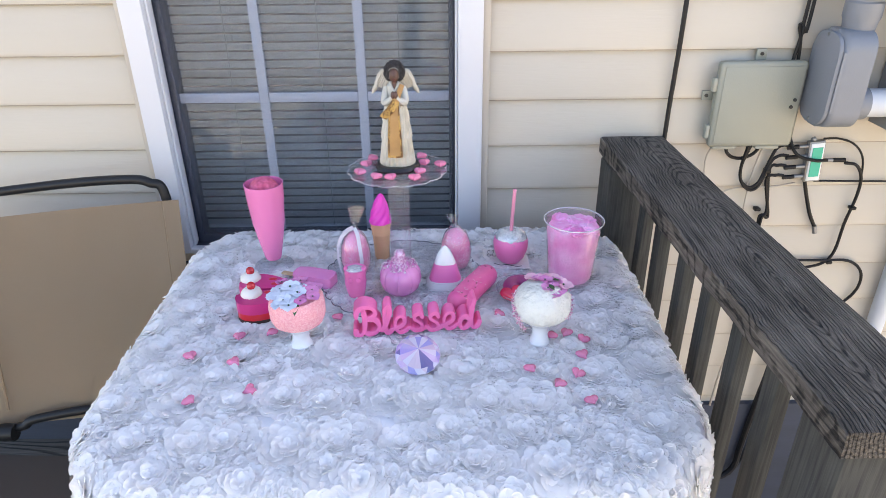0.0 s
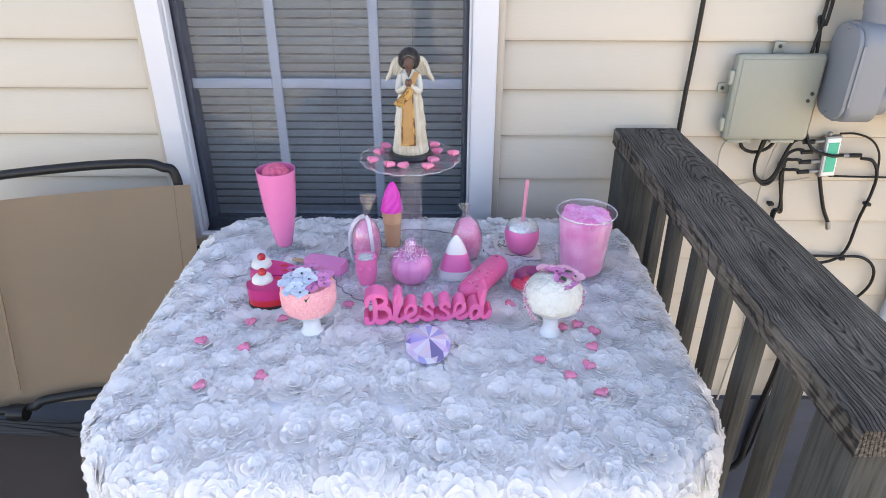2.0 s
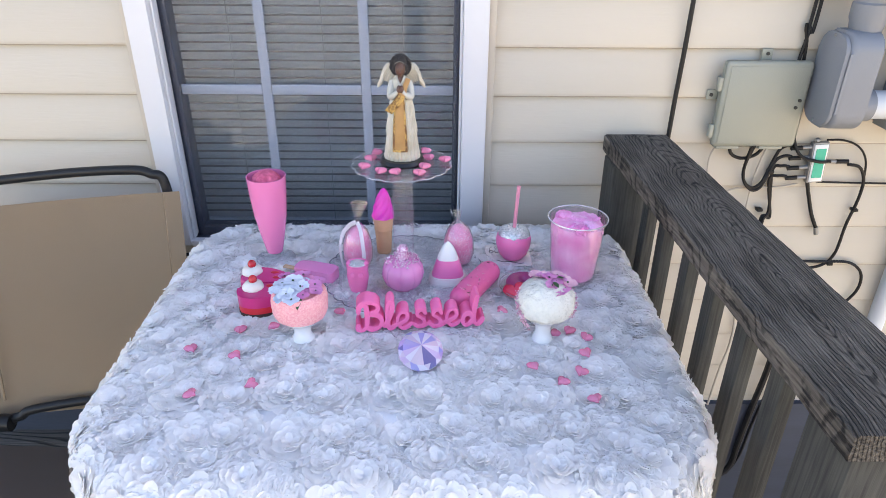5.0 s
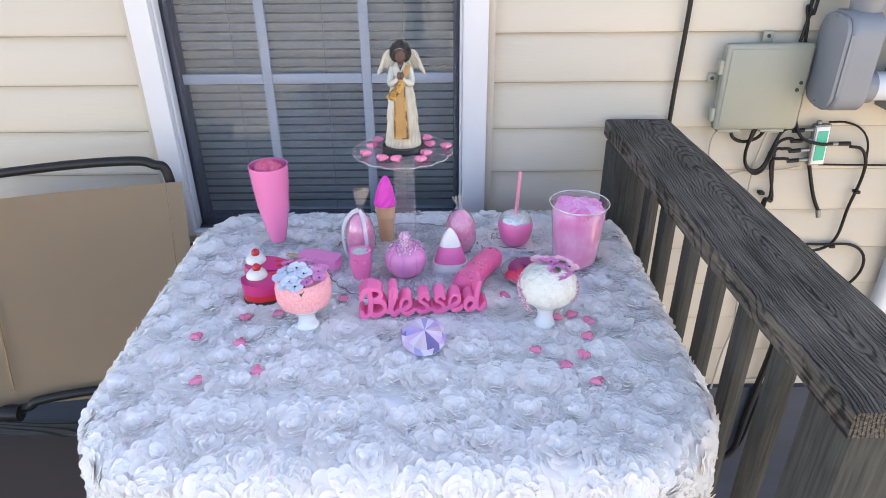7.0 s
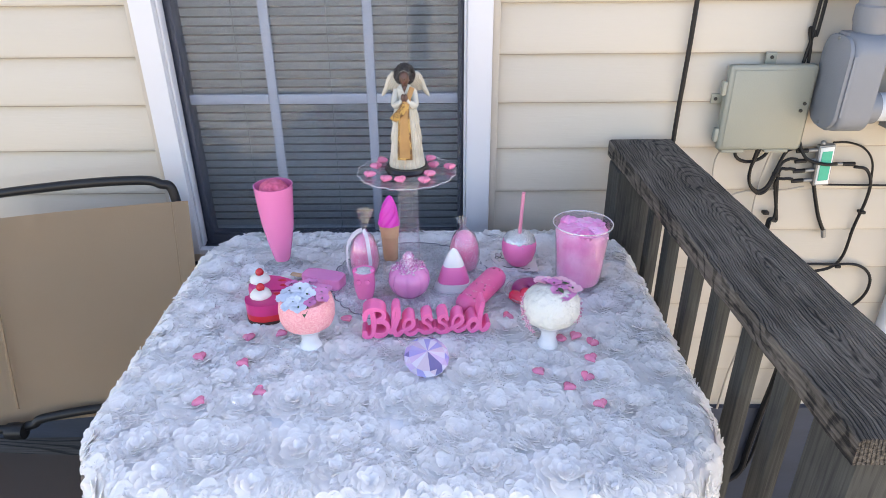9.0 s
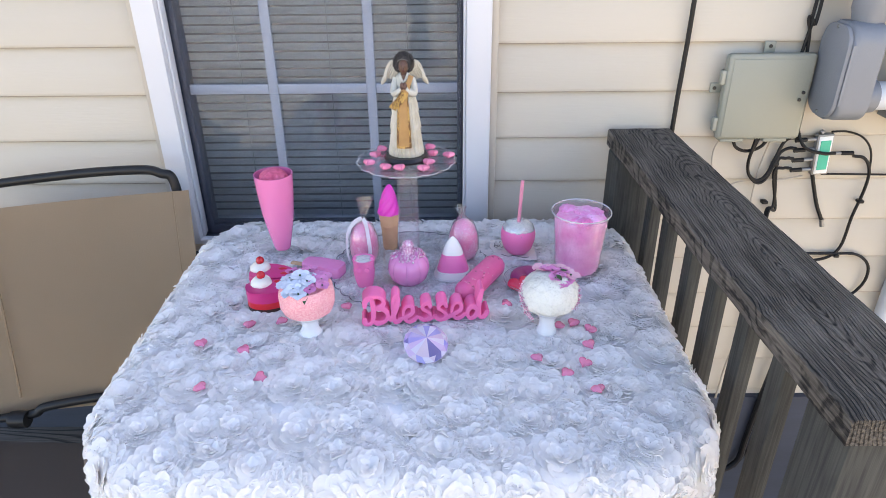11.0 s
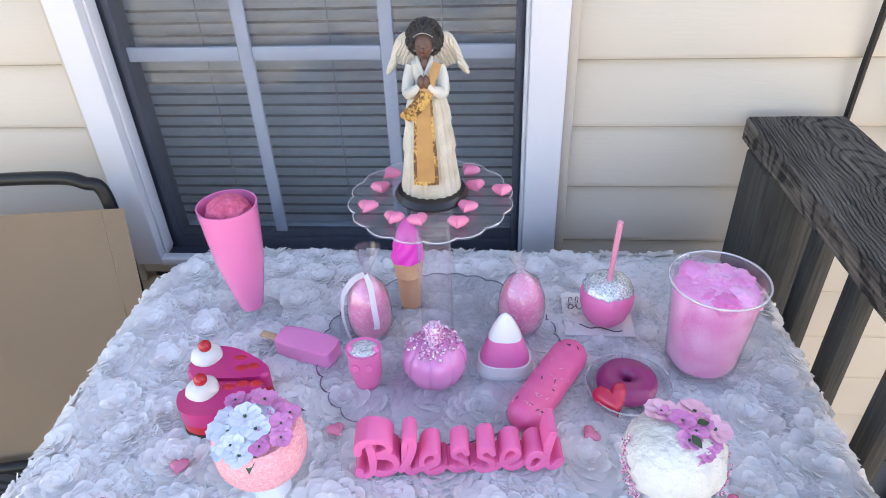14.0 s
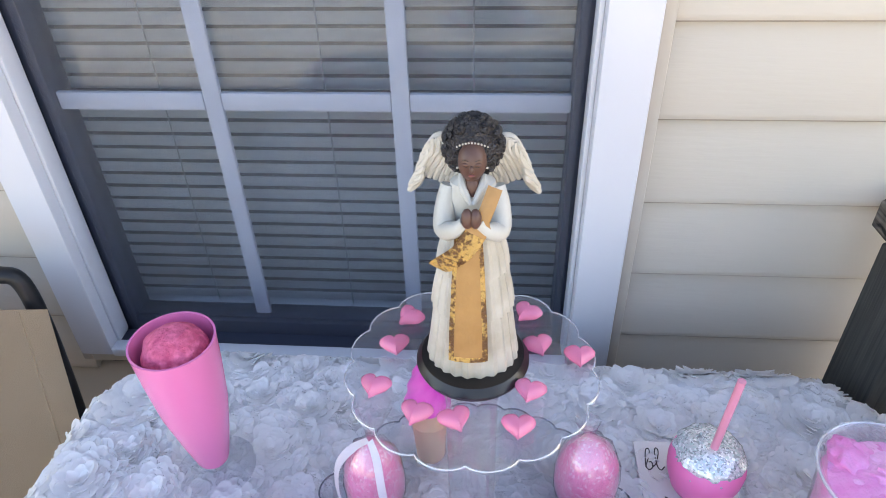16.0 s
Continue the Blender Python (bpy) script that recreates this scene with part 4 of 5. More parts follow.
# tall plate stand


def scalloped(R, lobes, depth, z0, z1, n=12):
    pts = []
    for i in range(lobes * n):
        a = 2 * math.pi * i / (lobes * n)
        r = R * (1 - depth + depth * abs(math.sin(a * lobes / 2)) ** 0.7)
        pts.append((r * math.cos(a), r * math.sin(a)))
    q = bmesh.new()
    rows = [[q.verts.new((x * s, y * s, z)) for x, y in pts] for s, z in ((0.975, z0), (1.0, (z0 + z1) / 2), (0.985, z1), (0.93, z1 - 0.0006))]
    for p, r in zip(rows, rows[1:]):
        for i in range(len(pts)):
            q.faces.new((p[i], p[(i + 1) % len(pts)], r[(i + 1) % len(pts)], r[i]))
    q.faces.new(rows[0][::-1]), q.faces.new(rows[-1])
    return q


stand = thing("plate_stand", "clear plastic two-tier stand with scalloped plates", "cake stand", pose(0.034, 1.240, T))
part("lower_plate", scalloped(0.160, 32, 0.035, 0.001, 0.005, 8), PLASTIC, stand)
part("plate_rim", tube([(0.1595 * (0.965 + 0.035 * abs(math.sin(a * 16)) ** 0.7) * math.cos(a), 0.1595 * (0.965 + 0.035 * abs(math.sin(a * 16)) ** 0.7) * math.sin(a), 0.0048) for a in [2 * math.pi * i / 256 for i in range(257)]], 0.0009, 5), EDGE, stand, "scalloped rim tinted dark for its reflection")
flutes = lambda a, k: 1 + 0.035 * abs(math.sin(a * 6))
part("column", lathe([(0.030, 0.006), (0.026, 0.010), (0.0205, 0.018), (0.0195, 0.03), (0.0195, 0.195), (0.021, 0.205), (0.0245, 0.212), (0.026, 0.222), (0.028, 0.231), (0.021, 0.2315)], 48, wobble=flutes), PLASTIC, stand)
part("upper_plate", scalloped(0.0920, 16, 0.055, 0.232, 0.2355), PLASTIC, stand, m=pose(0, -0.006, 0))
part("plate_rim", tube([((0.0910 * (0.945 + 0.055 * abs(math.sin(a * 8)) ** 0.7)) * math.cos(a), (0.0910 * (0.945 + 0.055 * abs(math.sin(a * 8)) ** 0.7)) * math.sin(a) - 0.006, 0.2352) for a in [2 * math.pi * i / 192 for i in range(193)]], 0.0006, 5), RIM, stand)

# angel figurine: one mesh
WHITEGOWN = mat("ivory_resin", (0.52, 0.495, 0.44), 0.45, (0.36, 0.325, 0.26), 60, coat=0.1, bump=0.15, bump_scale=220)
TANCLOTH = mat("tan_resin", (0.40, 0.215, 0.07), 0.45, (0.31, 0.16, 0.05), 70, bump=0.2, bump_scale=200)
FRINGE = mat("gold_brown_resin", (0.13, 0.055, 0.012), 0.4, (0.55, 0.33, 0.09), 330, contrast=(0.46, 0.54), bump=0.8, bump_scale=500)
BROWN = mat("brown_resin", (0.105, 0.05, 0.036), 0.45, (0.08, 0.038, 0.027), 60)
LIPRES = mat("dark_rose_resin", (0.17, 0.045, 0.045), 0.4)
SHIRT = mat("white_resin", (0.50, 0.50, 0.465), 0.45, (0.40, 0.39, 0.35), 45, bump=0.12, bump_scale=160)
BLACKRES = mat("black_resin", (0.012, 0.010, 0.012), 0.35, (0.02, 0.018, 0.02), 300, bump=0.9, bump_scale=420)
BASEBLK = mat("black_gloss", (0.008, 0.005, 0.005), 0.3)
q = bmesh.new()
lathe([(0, 0), (0.0405, 0), (0.042, 0.004), (0.0395, 0.008), (0.038, 0.010), (0, 0.010)], 48, q, mat_index=5)
pleat = lambda a, k: 1 + 0.035 * math.sin(a * 22 + 0.4 * math.sin(3 * a))
lathe([(0.0, 0.010), (0.0325, 0.0102), (0.0325, 0.014), (0.0300, 0.030), (0.0275, 0.050), (0.0255, 0.062), (0.0285, 0.060), (0.0258, 0.078), (0.0225, 0.093), (0.0245, 0.0925), (0.0225, 0.106), (0.0180, 0.122), (0.016, 0.128), (0.0, 0.130)], 88, q, wobble=pleat, sy=0.86)
lathe([(0, 0.118), (0.0150, 0.120), (0.0148, 0.134), (0.0160, 0.146), (0.0140, 0.156), (0.008, 0.160), (0.0065, 0.166), (0, 0.166)], 32, q, sy=0.72, mat_index=7)
for s in (-1, 1):
    tube(spline([(s * 0.0145, 0.0, 0.153), (s * 0.0170, -0.004, 0.140), (s * 0.0172, -0.012, 0.128), (s * 0.010, -0.0205, 0.133), (s * 0.004, -0.023, 0.140)], 6), 0.0064, 12, q, 7, taper=lambda t: 0.85 + 0.35 * math.sin(math.pi * min(1, t * 1.1)) - 0.25 * t)
    ball(0.0048, 2, (s * 0.0025, -0.0245, 0.1435), 0, (0.8, 0.9, 1.5), bm=q, mat_index=3)
    edge = spline([(s * 0.009, 0.0125, 0.166), (s * 0.015, 0.0135, 0.178), (s * 0.0235, 0.015, 0.178), (s * 0.0300, 0.017, 0.167), (s * 0.0325, 0.018, 0.154)], 6)
    tube(edge, 0.0030, 8, q, taper=lambda u: 1.0 - 0.45 * u)
    for row, (cnt, ln, fwd, rad) in enumerate(((12, 0.031, 0.0, 0.0024), (11, 0.0215, -0.0024, 0.0021), (10, 0.0135, -0.0044, 0.0018))):
        for k in range(cnt):
            t = k / (cnt - 1)
            root = edge[int(t * (len(edge) - 1))] + Vector((0, fwd, 0))
            way = Vector((s * (0.05 + 0.30 * t), 0.08, -1.0 + 0.25 * t)).normalized()
            reach = ln * (0.75 + 0.45 * math.sin(math.pi * (0.2 + 0.7 * t))) * (1 - 0.25 * t)
            tip = root + way * reach
            tube(spline([root, (root + tip) / 2 + Vector((s * -0.001, -0.0012, 0)), tip + Vector((s * 0.0015, 0, 0.001))], 4), rad, 7, q, taper=lambda u: 0.65 + 0.55 * math.sin(math.pi * min(0.15 + 0.75 * u, 1)))
gw = random.Random(23)
for s in (-1, 1):
    edge = spline([(s * 0.009, 0.0125, 0.166), (s * 0.015, 0.0135, 0.178), (s * 0.0235, 0.015, 0.178), (s * 0.0300, 0.017, 0.167), (s * 0.0325, 0.018, 0.154)], 6)
    for k in range(90):
        t, u = gw.random(), gw.random()
        c = edge[int(t * (len(edge) - 1))] + Vector((s * (0.05 + 0.25 * t), 0.0, -1.0 + 0.25 * t)) * 0.016 * u + Vector((s * 0.0012, -0.0050 + 0.003 * u, 0.0008))
        ball(gw.uniform(0.0017, 0.0026), 1, c, 0.25, (1.0, 0.55, 1.35), 500, q)
# head: oval face with closed lids, nose and lips, set forward of the curls
ball(0.0105, 4, (0, -0.0095, 0.1745), 0, (0.82, 0.88, 1.16), bm=q, mat_index=3)
ball(0.0019, 2, (0, -0.0190, 0.1735), 0, (0.85, 1.0, 1.5), bm=q, mat_index=3)
for s in (-1, 1):
    ball(0.0019, 2, (s * 0.0036, -0.0176, 0.1764), 0, (1.25, 0.6, 0.65), bm=q, mat_index=3)
    tube(spline([(s * 0.0018, -0.0188, 0.1757), (s * 0.0036, -0.0187, 0.1752), (s * 0.0054, -0.0177, 0.1758)], 4), 0.00015, 5, q, 4)
    tube(spline([(s * 0.0018, -0.0186, 0.1789), (s * 0.0038, -0.0182, 0.1795), (s * 0.0058, -0.0168, 0.1786)], 4), 0.00016, 5, q, 4)
    ball(0.0009, 1, (s * 0.0088, -0.0105, 0.1705), bm=q)
ball(0.0017, 2, (0, -0.0178, 0.1693), 0, (1.35, 0.6, 0.5), bm=q, mat_index=6)
ball(0.0165, 4, (0, 0.0050, 0.1775), 0.14, (1.06, 0.90, 1.16), 300, q, 4)
gh = random.Random(17)
for k in range(190):
    a, e = gh.uniform(-2.6, 2.6), gh.uniform(-0.95, 1.35)
    d = Vector((math.sin(a) * math.cos(e), math.cos(a) * math.cos(e), math.sin(e)))
    if d.y < -0.45 and e < 0.75:
        continue
    ball(gh.uniform(0.0022, 0.0031), 1, (d.x * 0.0176, 0.0045 + d.y * 0.0145, 0.1780 + d.z * 0.0185), 0.15, (1, 1, 1), 400, q, 4)
tube([(0, -0.005, 0.157), (0, -0.006, 0.168)], 0.0050, 12, q, 3)
for s in (-1, 1):
    tube(spline([(s * 0.0072, -0.004, 0.1625), (s * 0.0056, -0.0105, 0.1565), (s * 0.0008, -0.0148, 0.1475)], 5), 0.0021, 8, q, 7, taper=lambda t: 0.8 + 0.4 * math.sin(math.pi * t))
ball(0.0062, 2, (0, -0.0083, 0.1555), 0, (0.75, 0.62, 1.2), bm=q, mat_index=3)
for k in range(11):
    c = (k - 5) / 5
    ball(0.00075, 1, (c * 0.0090, -0.0150 + 0.0060 * c * c, 0.1890 - 0.0055 * c * c), bm=q)
# apron panel and sash
rows = []
for z, w, y in ((0.034, 0.0135, -0.0302), (0.050, 0.0130, -0.0278), (0.063, 0.0125, -0.0275), (0.080, 0.0115, -0.0252), (0.094, 0.0108, -0.0238), (0.110, 0.0098, -0.0212), (0.128, 0.0085, -0.0190)):
    rows.append([q.verts.new((-0.002 + u * w, y + 0.002 * u * u - (0.0010 if abs(u) == 1 else 0.0016), z)) for u in (-1, -0.72, 0, 0.72, 1)])
for p, r in zip(rows, rows[1:]):
    for i in range(4):
        q.faces.new((p[i], p[i + 1], r[i + 1], r[i])).material_index = 2 if i in (0, 3) else 1
lo = [q.verts.new((v.co.x, v.co.y - 0.0006, v.co.z - 0.004)) for v in rows[0]]
for i in range(4):
    q.faces.new((rows[0][i], rows[0][i + 1], lo[i + 1], lo[i])).material_index = 2
for wdt, pts in ((0.0060, [(0.014, -0.0125, 0.160), (0.0100, -0.0180, 0.150), (0.004, -0.0225, 0.136), (-0.006, -0.0245, 0.120), (-0.0185, -0.0190, 0.106), (-0.022, -0.014, 0.100)]),):
    pp = spline(pts, 5)
    prev = None
    for k, c in enumerate(pp):
        d = (pp[min(k + 1, len(pp) - 1)] - pp[max(k - 1, 0)]).normalized()
        n = d.cross(Vector((0, -1, 0.1))).normalized()
        w = wdt * (0.75 if k < 9 else 1.15)
        cur = [q.verts.new(c + n * w * u + Vector((0, -0.0035 + 0.001 * u * u, 0))) for u in (-1, -0.6, 0.6, 1)]
        if prev:
            for i in range(3):
                q.faces.new((prev[i], prev[i + 1], cur[i + 1], cur[i])).material_index = 1 if k < 12 else 2
        prev = cur
single("angel_figurine", "ivory angel figurine with tan apron, wings and dark round base", "figurine", q, [WHITEGOWN, TANCLOTH, FRINGE, BROWN, BLACKRES, BASEBLK, LIPRES, SHIRT], pose(0.035, 1.238, 0.9728) @ Matrix.Diagonal((0.97, 0.97, 0.965, 1)))

# pink flute with a scoop
flute = thing("dessert_flute", "tall pink dessert glass holding a scoop of pink ice cream", "dessert glass", pose(-0.2335, 1.302, T))
part("cup", lathe([(0, 0.018), (0.015, 0.018), (0.0165, 0.022), (0.024, 0.058), (0.0315, 0.10), (0.0355, 0.145), (0.0378, 0.181), (0.0381, 0.183), (0.0361, 0.183), (0.0345, 0.15), (0.030, 0.13), (0, 0.125)], 48), FLUTEPINK, flute)
part("scoop", ball(0.0295, 4, (0, 0, 0.168), 0.07, (1, 1, 0.85), 75), SCOOP, flute, "rough pink ice cream")
part("foot", lathe([(0, 0.0), (0.039, 0.0), (0.040, 0.0025), (0.030, 0.0045), (0.012, 0.009), (0.010, 0.013), (0.0145, 0.0178), (0, 0.0178)], 40), PLASTIC, flute, "clear round foot")

# two slices of layered cake


def slice_thing(outline, dollop, bits):
    c = Vector((sum(p[0] for p in outline) / len(outline), sum(p[1] for p in outline) / len(outline)))
    t = thing("cake_slice", "magenta layered cake slice candle with cream dollop and cherry", "cake slice", pose(c.x, c.y, T), "pair of cake slices")
    ol = rounded([((x - c.x) * 0.94, (y - c.y) * 0.94) for x, y in outline], 3, 0.22)
    part("base_layer", prism(ol, 0.0, 0.0065), CAKEBASE, t, "dark base")
    part("red_layer", prism([(x * 0.99, y * 0.99) for x, y in ol], 0.0065, 0.019), CAKERED, t, "red middle layer")
    part("top_layer", prism(ol, 0.019, 0.040, 0.005, seg=3), CAKETOP, t, "glossy magenta top")
    dx, dy = dollop[0] - c.x, dollop[1] - c.y
    part("cream", lathe([(0, 0.039), (0.0180, 0.039), (0.0192, 0.042), (0.0175, 0.047), (0.013, 0.0515), (0.007, 0.0535), (0, 0.054)], 24, at=(dx, dy, 0), wobble=lambda a, k: 1 + 0.03 * math.sin(5 * a + k)), CREAM, t)
    part("cherry", ball(0.0078, 3, (dx + 0.001, dy, 0.0575), 0.04), CHERRY, t)
    for x, y in bits:
        part("fruit_piece", ball(0.0075, 2, (x - c.x, y - c.y, 0.0385), 0.12, (1.2, 0.8, 0.45), 120), CAKERED, t)


slice_thing([(-0.262, 1.107), (-0.250, 1.086), (-0.222, 1.079), (-0.186, 1.092), (-0.157, 1.128), (-0.160, 1.140), (-0.262, 1.134)], (-0.2315, 1.121), [(-0.188, 1.133), (-0.172, 1.134), (-0.203, 1.128)])
slice_thing([(-0.270, 1.147), (-0.262, 1.185), (-0.243, 1.199), (-0.208, 1.193), (-0.160, 1.163), (-0.157, 1.144), (-0.240, 1.1365)], (-0.2465, 1.176), [(-0.205, 1.176), (-0.185, 1.162), (-0.198, 1.158)])


def flower(parent, material, at, r, seed, lean=(0, 0)):
    """Five cupped petals round a small eye."""
    gg = random.Random(seed)
    q = bmesh.new()
    ph = gg.uniform(0, 6)
    for i in range(5):
        a = ph + i * 2 * math.pi / 5
        rows = []
        for v in range(4):
            t = v / 3
            w = r * 0.62 * math.sin(0.35 + t * 2.3)
            rows.append([q.verts.new((math.cos(a) * r * t - math.sin(a) * w * s, math.sin(a) * r * t + math.cos(a) * w * s, 0.35 * r * t * (1.4 - t) + 0.16 * r * abs(s) + gg.uniform(-0.05, 0.05) * r)) for s in (-1, 0, 1)])
        for p, n2 in zip(rows, rows[1:]):
            for k in range(2):
                q.faces.new((p[k], p[k + 1], n2[k + 1], n2[k]))
    o = part("flower", q, material, parent, m=pose(*at, lean[1] * 40, lean[0] * 40, gg.uniform(-20, 20)))
    part("flower_eye", ball(r * 0.13, 1, (0, 0, r * 0.14)), LEAF, o, "dark flower centre")


def leaf(parent, at, ln, ang, droop=0.2):
    q = bmesh.new()
    rows = [[q.verts.new((ln * t, s * ln * 0.32 * math.sin(math.pi * min(t + 0.03, 1)), -droop * ln * t * t + 0.05 * ln * abs(s))) for s in (-1, 0, 1)] for t in (0, 0.25, 0.5, 0.75, 1.0)]
    for p, r in zip(rows, rows[1:]):
        for k in range(2):
            q.faces.new((p[k], p[k + 1], r[k + 1], r[k]))
    part("leaf", q, LEAF, parent, "dark green leaf", m=pose(*at, 0, 0, ang))


PED = [(0, 0), (0.0175, 0), (0.018, 0.003), (0.0145, 0.007), (0.013, 0.014), (0.0145, 0.022), (0.022, 0.030), (0.030, 0.034), (0.031, 0.036), (0, 0.036)]
pc = thing("pink_cake", "small crumb-covered pink cake topped with flowers on a white pedestal", "cake", pose(-0.1275, 1.024, T - 0.002) @ Matrix.Diagonal((1.09, 1.09, 1.04, 1)))
part("pedestal", lathe([(r, z * 1.25) for r, z in PED], 32), CERAMIC, pc, "white ceramic pedestal")
part("cake", lathe([(0, 0.045), (0.030, 0.0455), (0.038, 0.050), (0.0418, 0.060), (0.0425, 0.078), (0.0405, 0.090), (0.036, 0.095), (0, 0.096)], 56, wobble=lambda a, k: 1 + 0.012 * noise.noise(Vector((a * 6, k * 3.1, 1.5)))), CRUMB, pc, "pink crumb coat")
for k, (x, y, z, r, w) in enumerate(((-0.020, -0.012, 0.100, 0.0125, 1), (-0.005, -0.022, 0.100, 0.0125, 1), (-0.006, -0.002, 0.104, 0.0125, 1), (-0.024, 0.006, 0.100, 0.012, 1), (0.006, -0.012, 0.103, 0.0115, 1), (-0.012, -0.028, 0.096, 0.011, 1), (0.004, 0.006, 0.103, 0.011, 1),
                                     (0.018, -0.014, 0.100, 0.0105, 0), (0.026, -0.004, 0.099, 0.0105, 0), (0.020, 0.010, 0.101, 0.011, 0), (-0.014, 0.018, 0.100, 0.011, 0), (0.004, 0.022, 0.100, 0.0115, 0), (0.014, 0.020, 0.100, 0.010, 0), (0.012, -0.026, 0.097, 0.009, 0), (0.029, -0.017, 0.096, 0.010, 0), (-0.031, -0.006, 0.096, 0.011, 1), (-0.004, -0.033, 0.093, 0.011, 1), (0.030, 0.010, 0.097, 0.010, 0), (-0.020, -0.027, 0.094, 0.010, 1), (-0.006, 0.030, 0.098, 0.010, 0), (-0.024, 0.022, 0.098, 0.010, 0))):
    flower(pc, FLOWERWHITE if w else FLOWERPINK, (x, y, z + 0.003 * (k % 3)), r * (1.15 if w else 1.05), 40 + k, (x * 12, -y * 12))
for x, y, a in ((0.004, -0.024, -85), (-0.026, 0.010, 150), (0.022, 0.016, 40), (0.0, 0.02, 75)):
    leaf(pc, (x, y, 0.098), 0.020, a, 0.7)

wc = thing("white_cake", "round white frosted cake with pink flowers on a white pedestal", "cake", pose(0.2775, 1.024, T - 0.002))
part("pedestal", lathe([(r, z * 1.42) for r, z in PED], 32), CERAMIC, wc, "white ceramic pedestal")
q = lathe([(0, 0.0512), (0.030, 0.0515), (0.040, 0.056), (0.0475, 0.065), (0.0485, 0.077), (0.045, 0.092), (0.036, 0.105), (0.022, 0.113), (0, 0.116)], 64, wobble=lambda a, k: 1 + 0.07 * noise.noise(Vector((math.cos(a) * 4, math.sin(a) * 4, k * 1.7))))
part("cake", q, FROST, wc, "rough white frosting")
band = speckle_mat("pink_sugar_band", (0.70, 0.30, 0.45), [(0.85, 0.55, 0.66), (0.35, 0.08, 0.18), (0.9, 0.75, 0.8)], 700, 0.6, 0.5)
q = bmesh.new()
gb = random.Random(8)
for k in range(260):
    t = gb.random()
    if t < 0.5:
        hgt = 0.112 - 0.045 * (t / 0.5) ** 0.8
        rr = float(np.interp(hgt, [0.065, 0.077, 0.092, 0.105, 0.113], [0.0478, 0.0488, 0.0455, 0.0365, 0.024]))
        a = radians(35 - 75 * (t / 0.5))
    else:
        a, hgt, rr = radians(175 + 55 * ((t - 0.5) / 0.5)), 0.098 - 0.05 * ((t - 0.5) / 0.5), 0.044 + 0.0055 * math.sin((t - 0.5) * 2 * 2.4)
    ball(gb.uniform(0.0009, 0.0018), 1, (rr * math.cos(a) + gb.gauss(0, 0.0022), rr * math.sin(a) + gb.gauss(0, 0.0022), hgt + gb.gauss(0, 0.002)), bm=q)
o = part("sugar_band", q, band, wc, "pink sugar crumbs")
o["kind"] = "stuff"
for k, (x, y, z, r) in enumerate(((0.004, 0.008, 0.116, 0.012), (0.014, -0.002, 0.114, 0.0115), (0.006, -0.012, 0.113, 0.0115), (0.022, 0.010, 0.112, 0.012), (0.027, -0.010, 0.107, 0.0105), (-0.006, 0.016, 0.113, 0.012), (0.018, -0.020, 0.107, 0.0105), (0.010, -0.024, 0.106, 0.0095))):
    flower(wc, FLOWERPINK, (x, y, z), r, 70 + k, (x * 14, -y * 14))
BLUSH = mat("blush_petal", (0.85, 0.52, 0.62), 0.6, (0.80, 0.42, 0.55), 40)
for k, (x, y, z) in enumerate(((0.034, 0.006, 0.107), (0.020, 0.026, 0.108), (-0.012, 0.022, 0.111))):
    flower(wc, BLUSH, (x, y, z), 0.0165, 90 + k, (x * 10, -y * 10))
for x, y, a in ((0.008, -0.010, -60), (0.016, 0.004, 20)):
    leaf(wc, (x, y, 0.1185), 0.014, a, 0.3)

# lolly
pop = thing("popsicle", "pink popsicle candle on a short wooden stick", "popsicle", pose(-0.1385, 1.229, T + 0.001, 0, 0, -19) @ Matrix.Diagonal((0.92, 0.9, 0.9, 1)))
part("ice", prism(rounded([(-0.046, -0.021), (0.038, -0.021), (0.047, -0.017), (0.047, 0.017), (0.038, 0.021), (-0.046, 0.021)], 2, 0.15), 0, 0.024, 0.003, seg=2), POP, pop)
part("stick", box(-0.078, -0.0455, -0.006, 0.006, 0.009, 0.0125, bevel=0.001), STICK, pop)


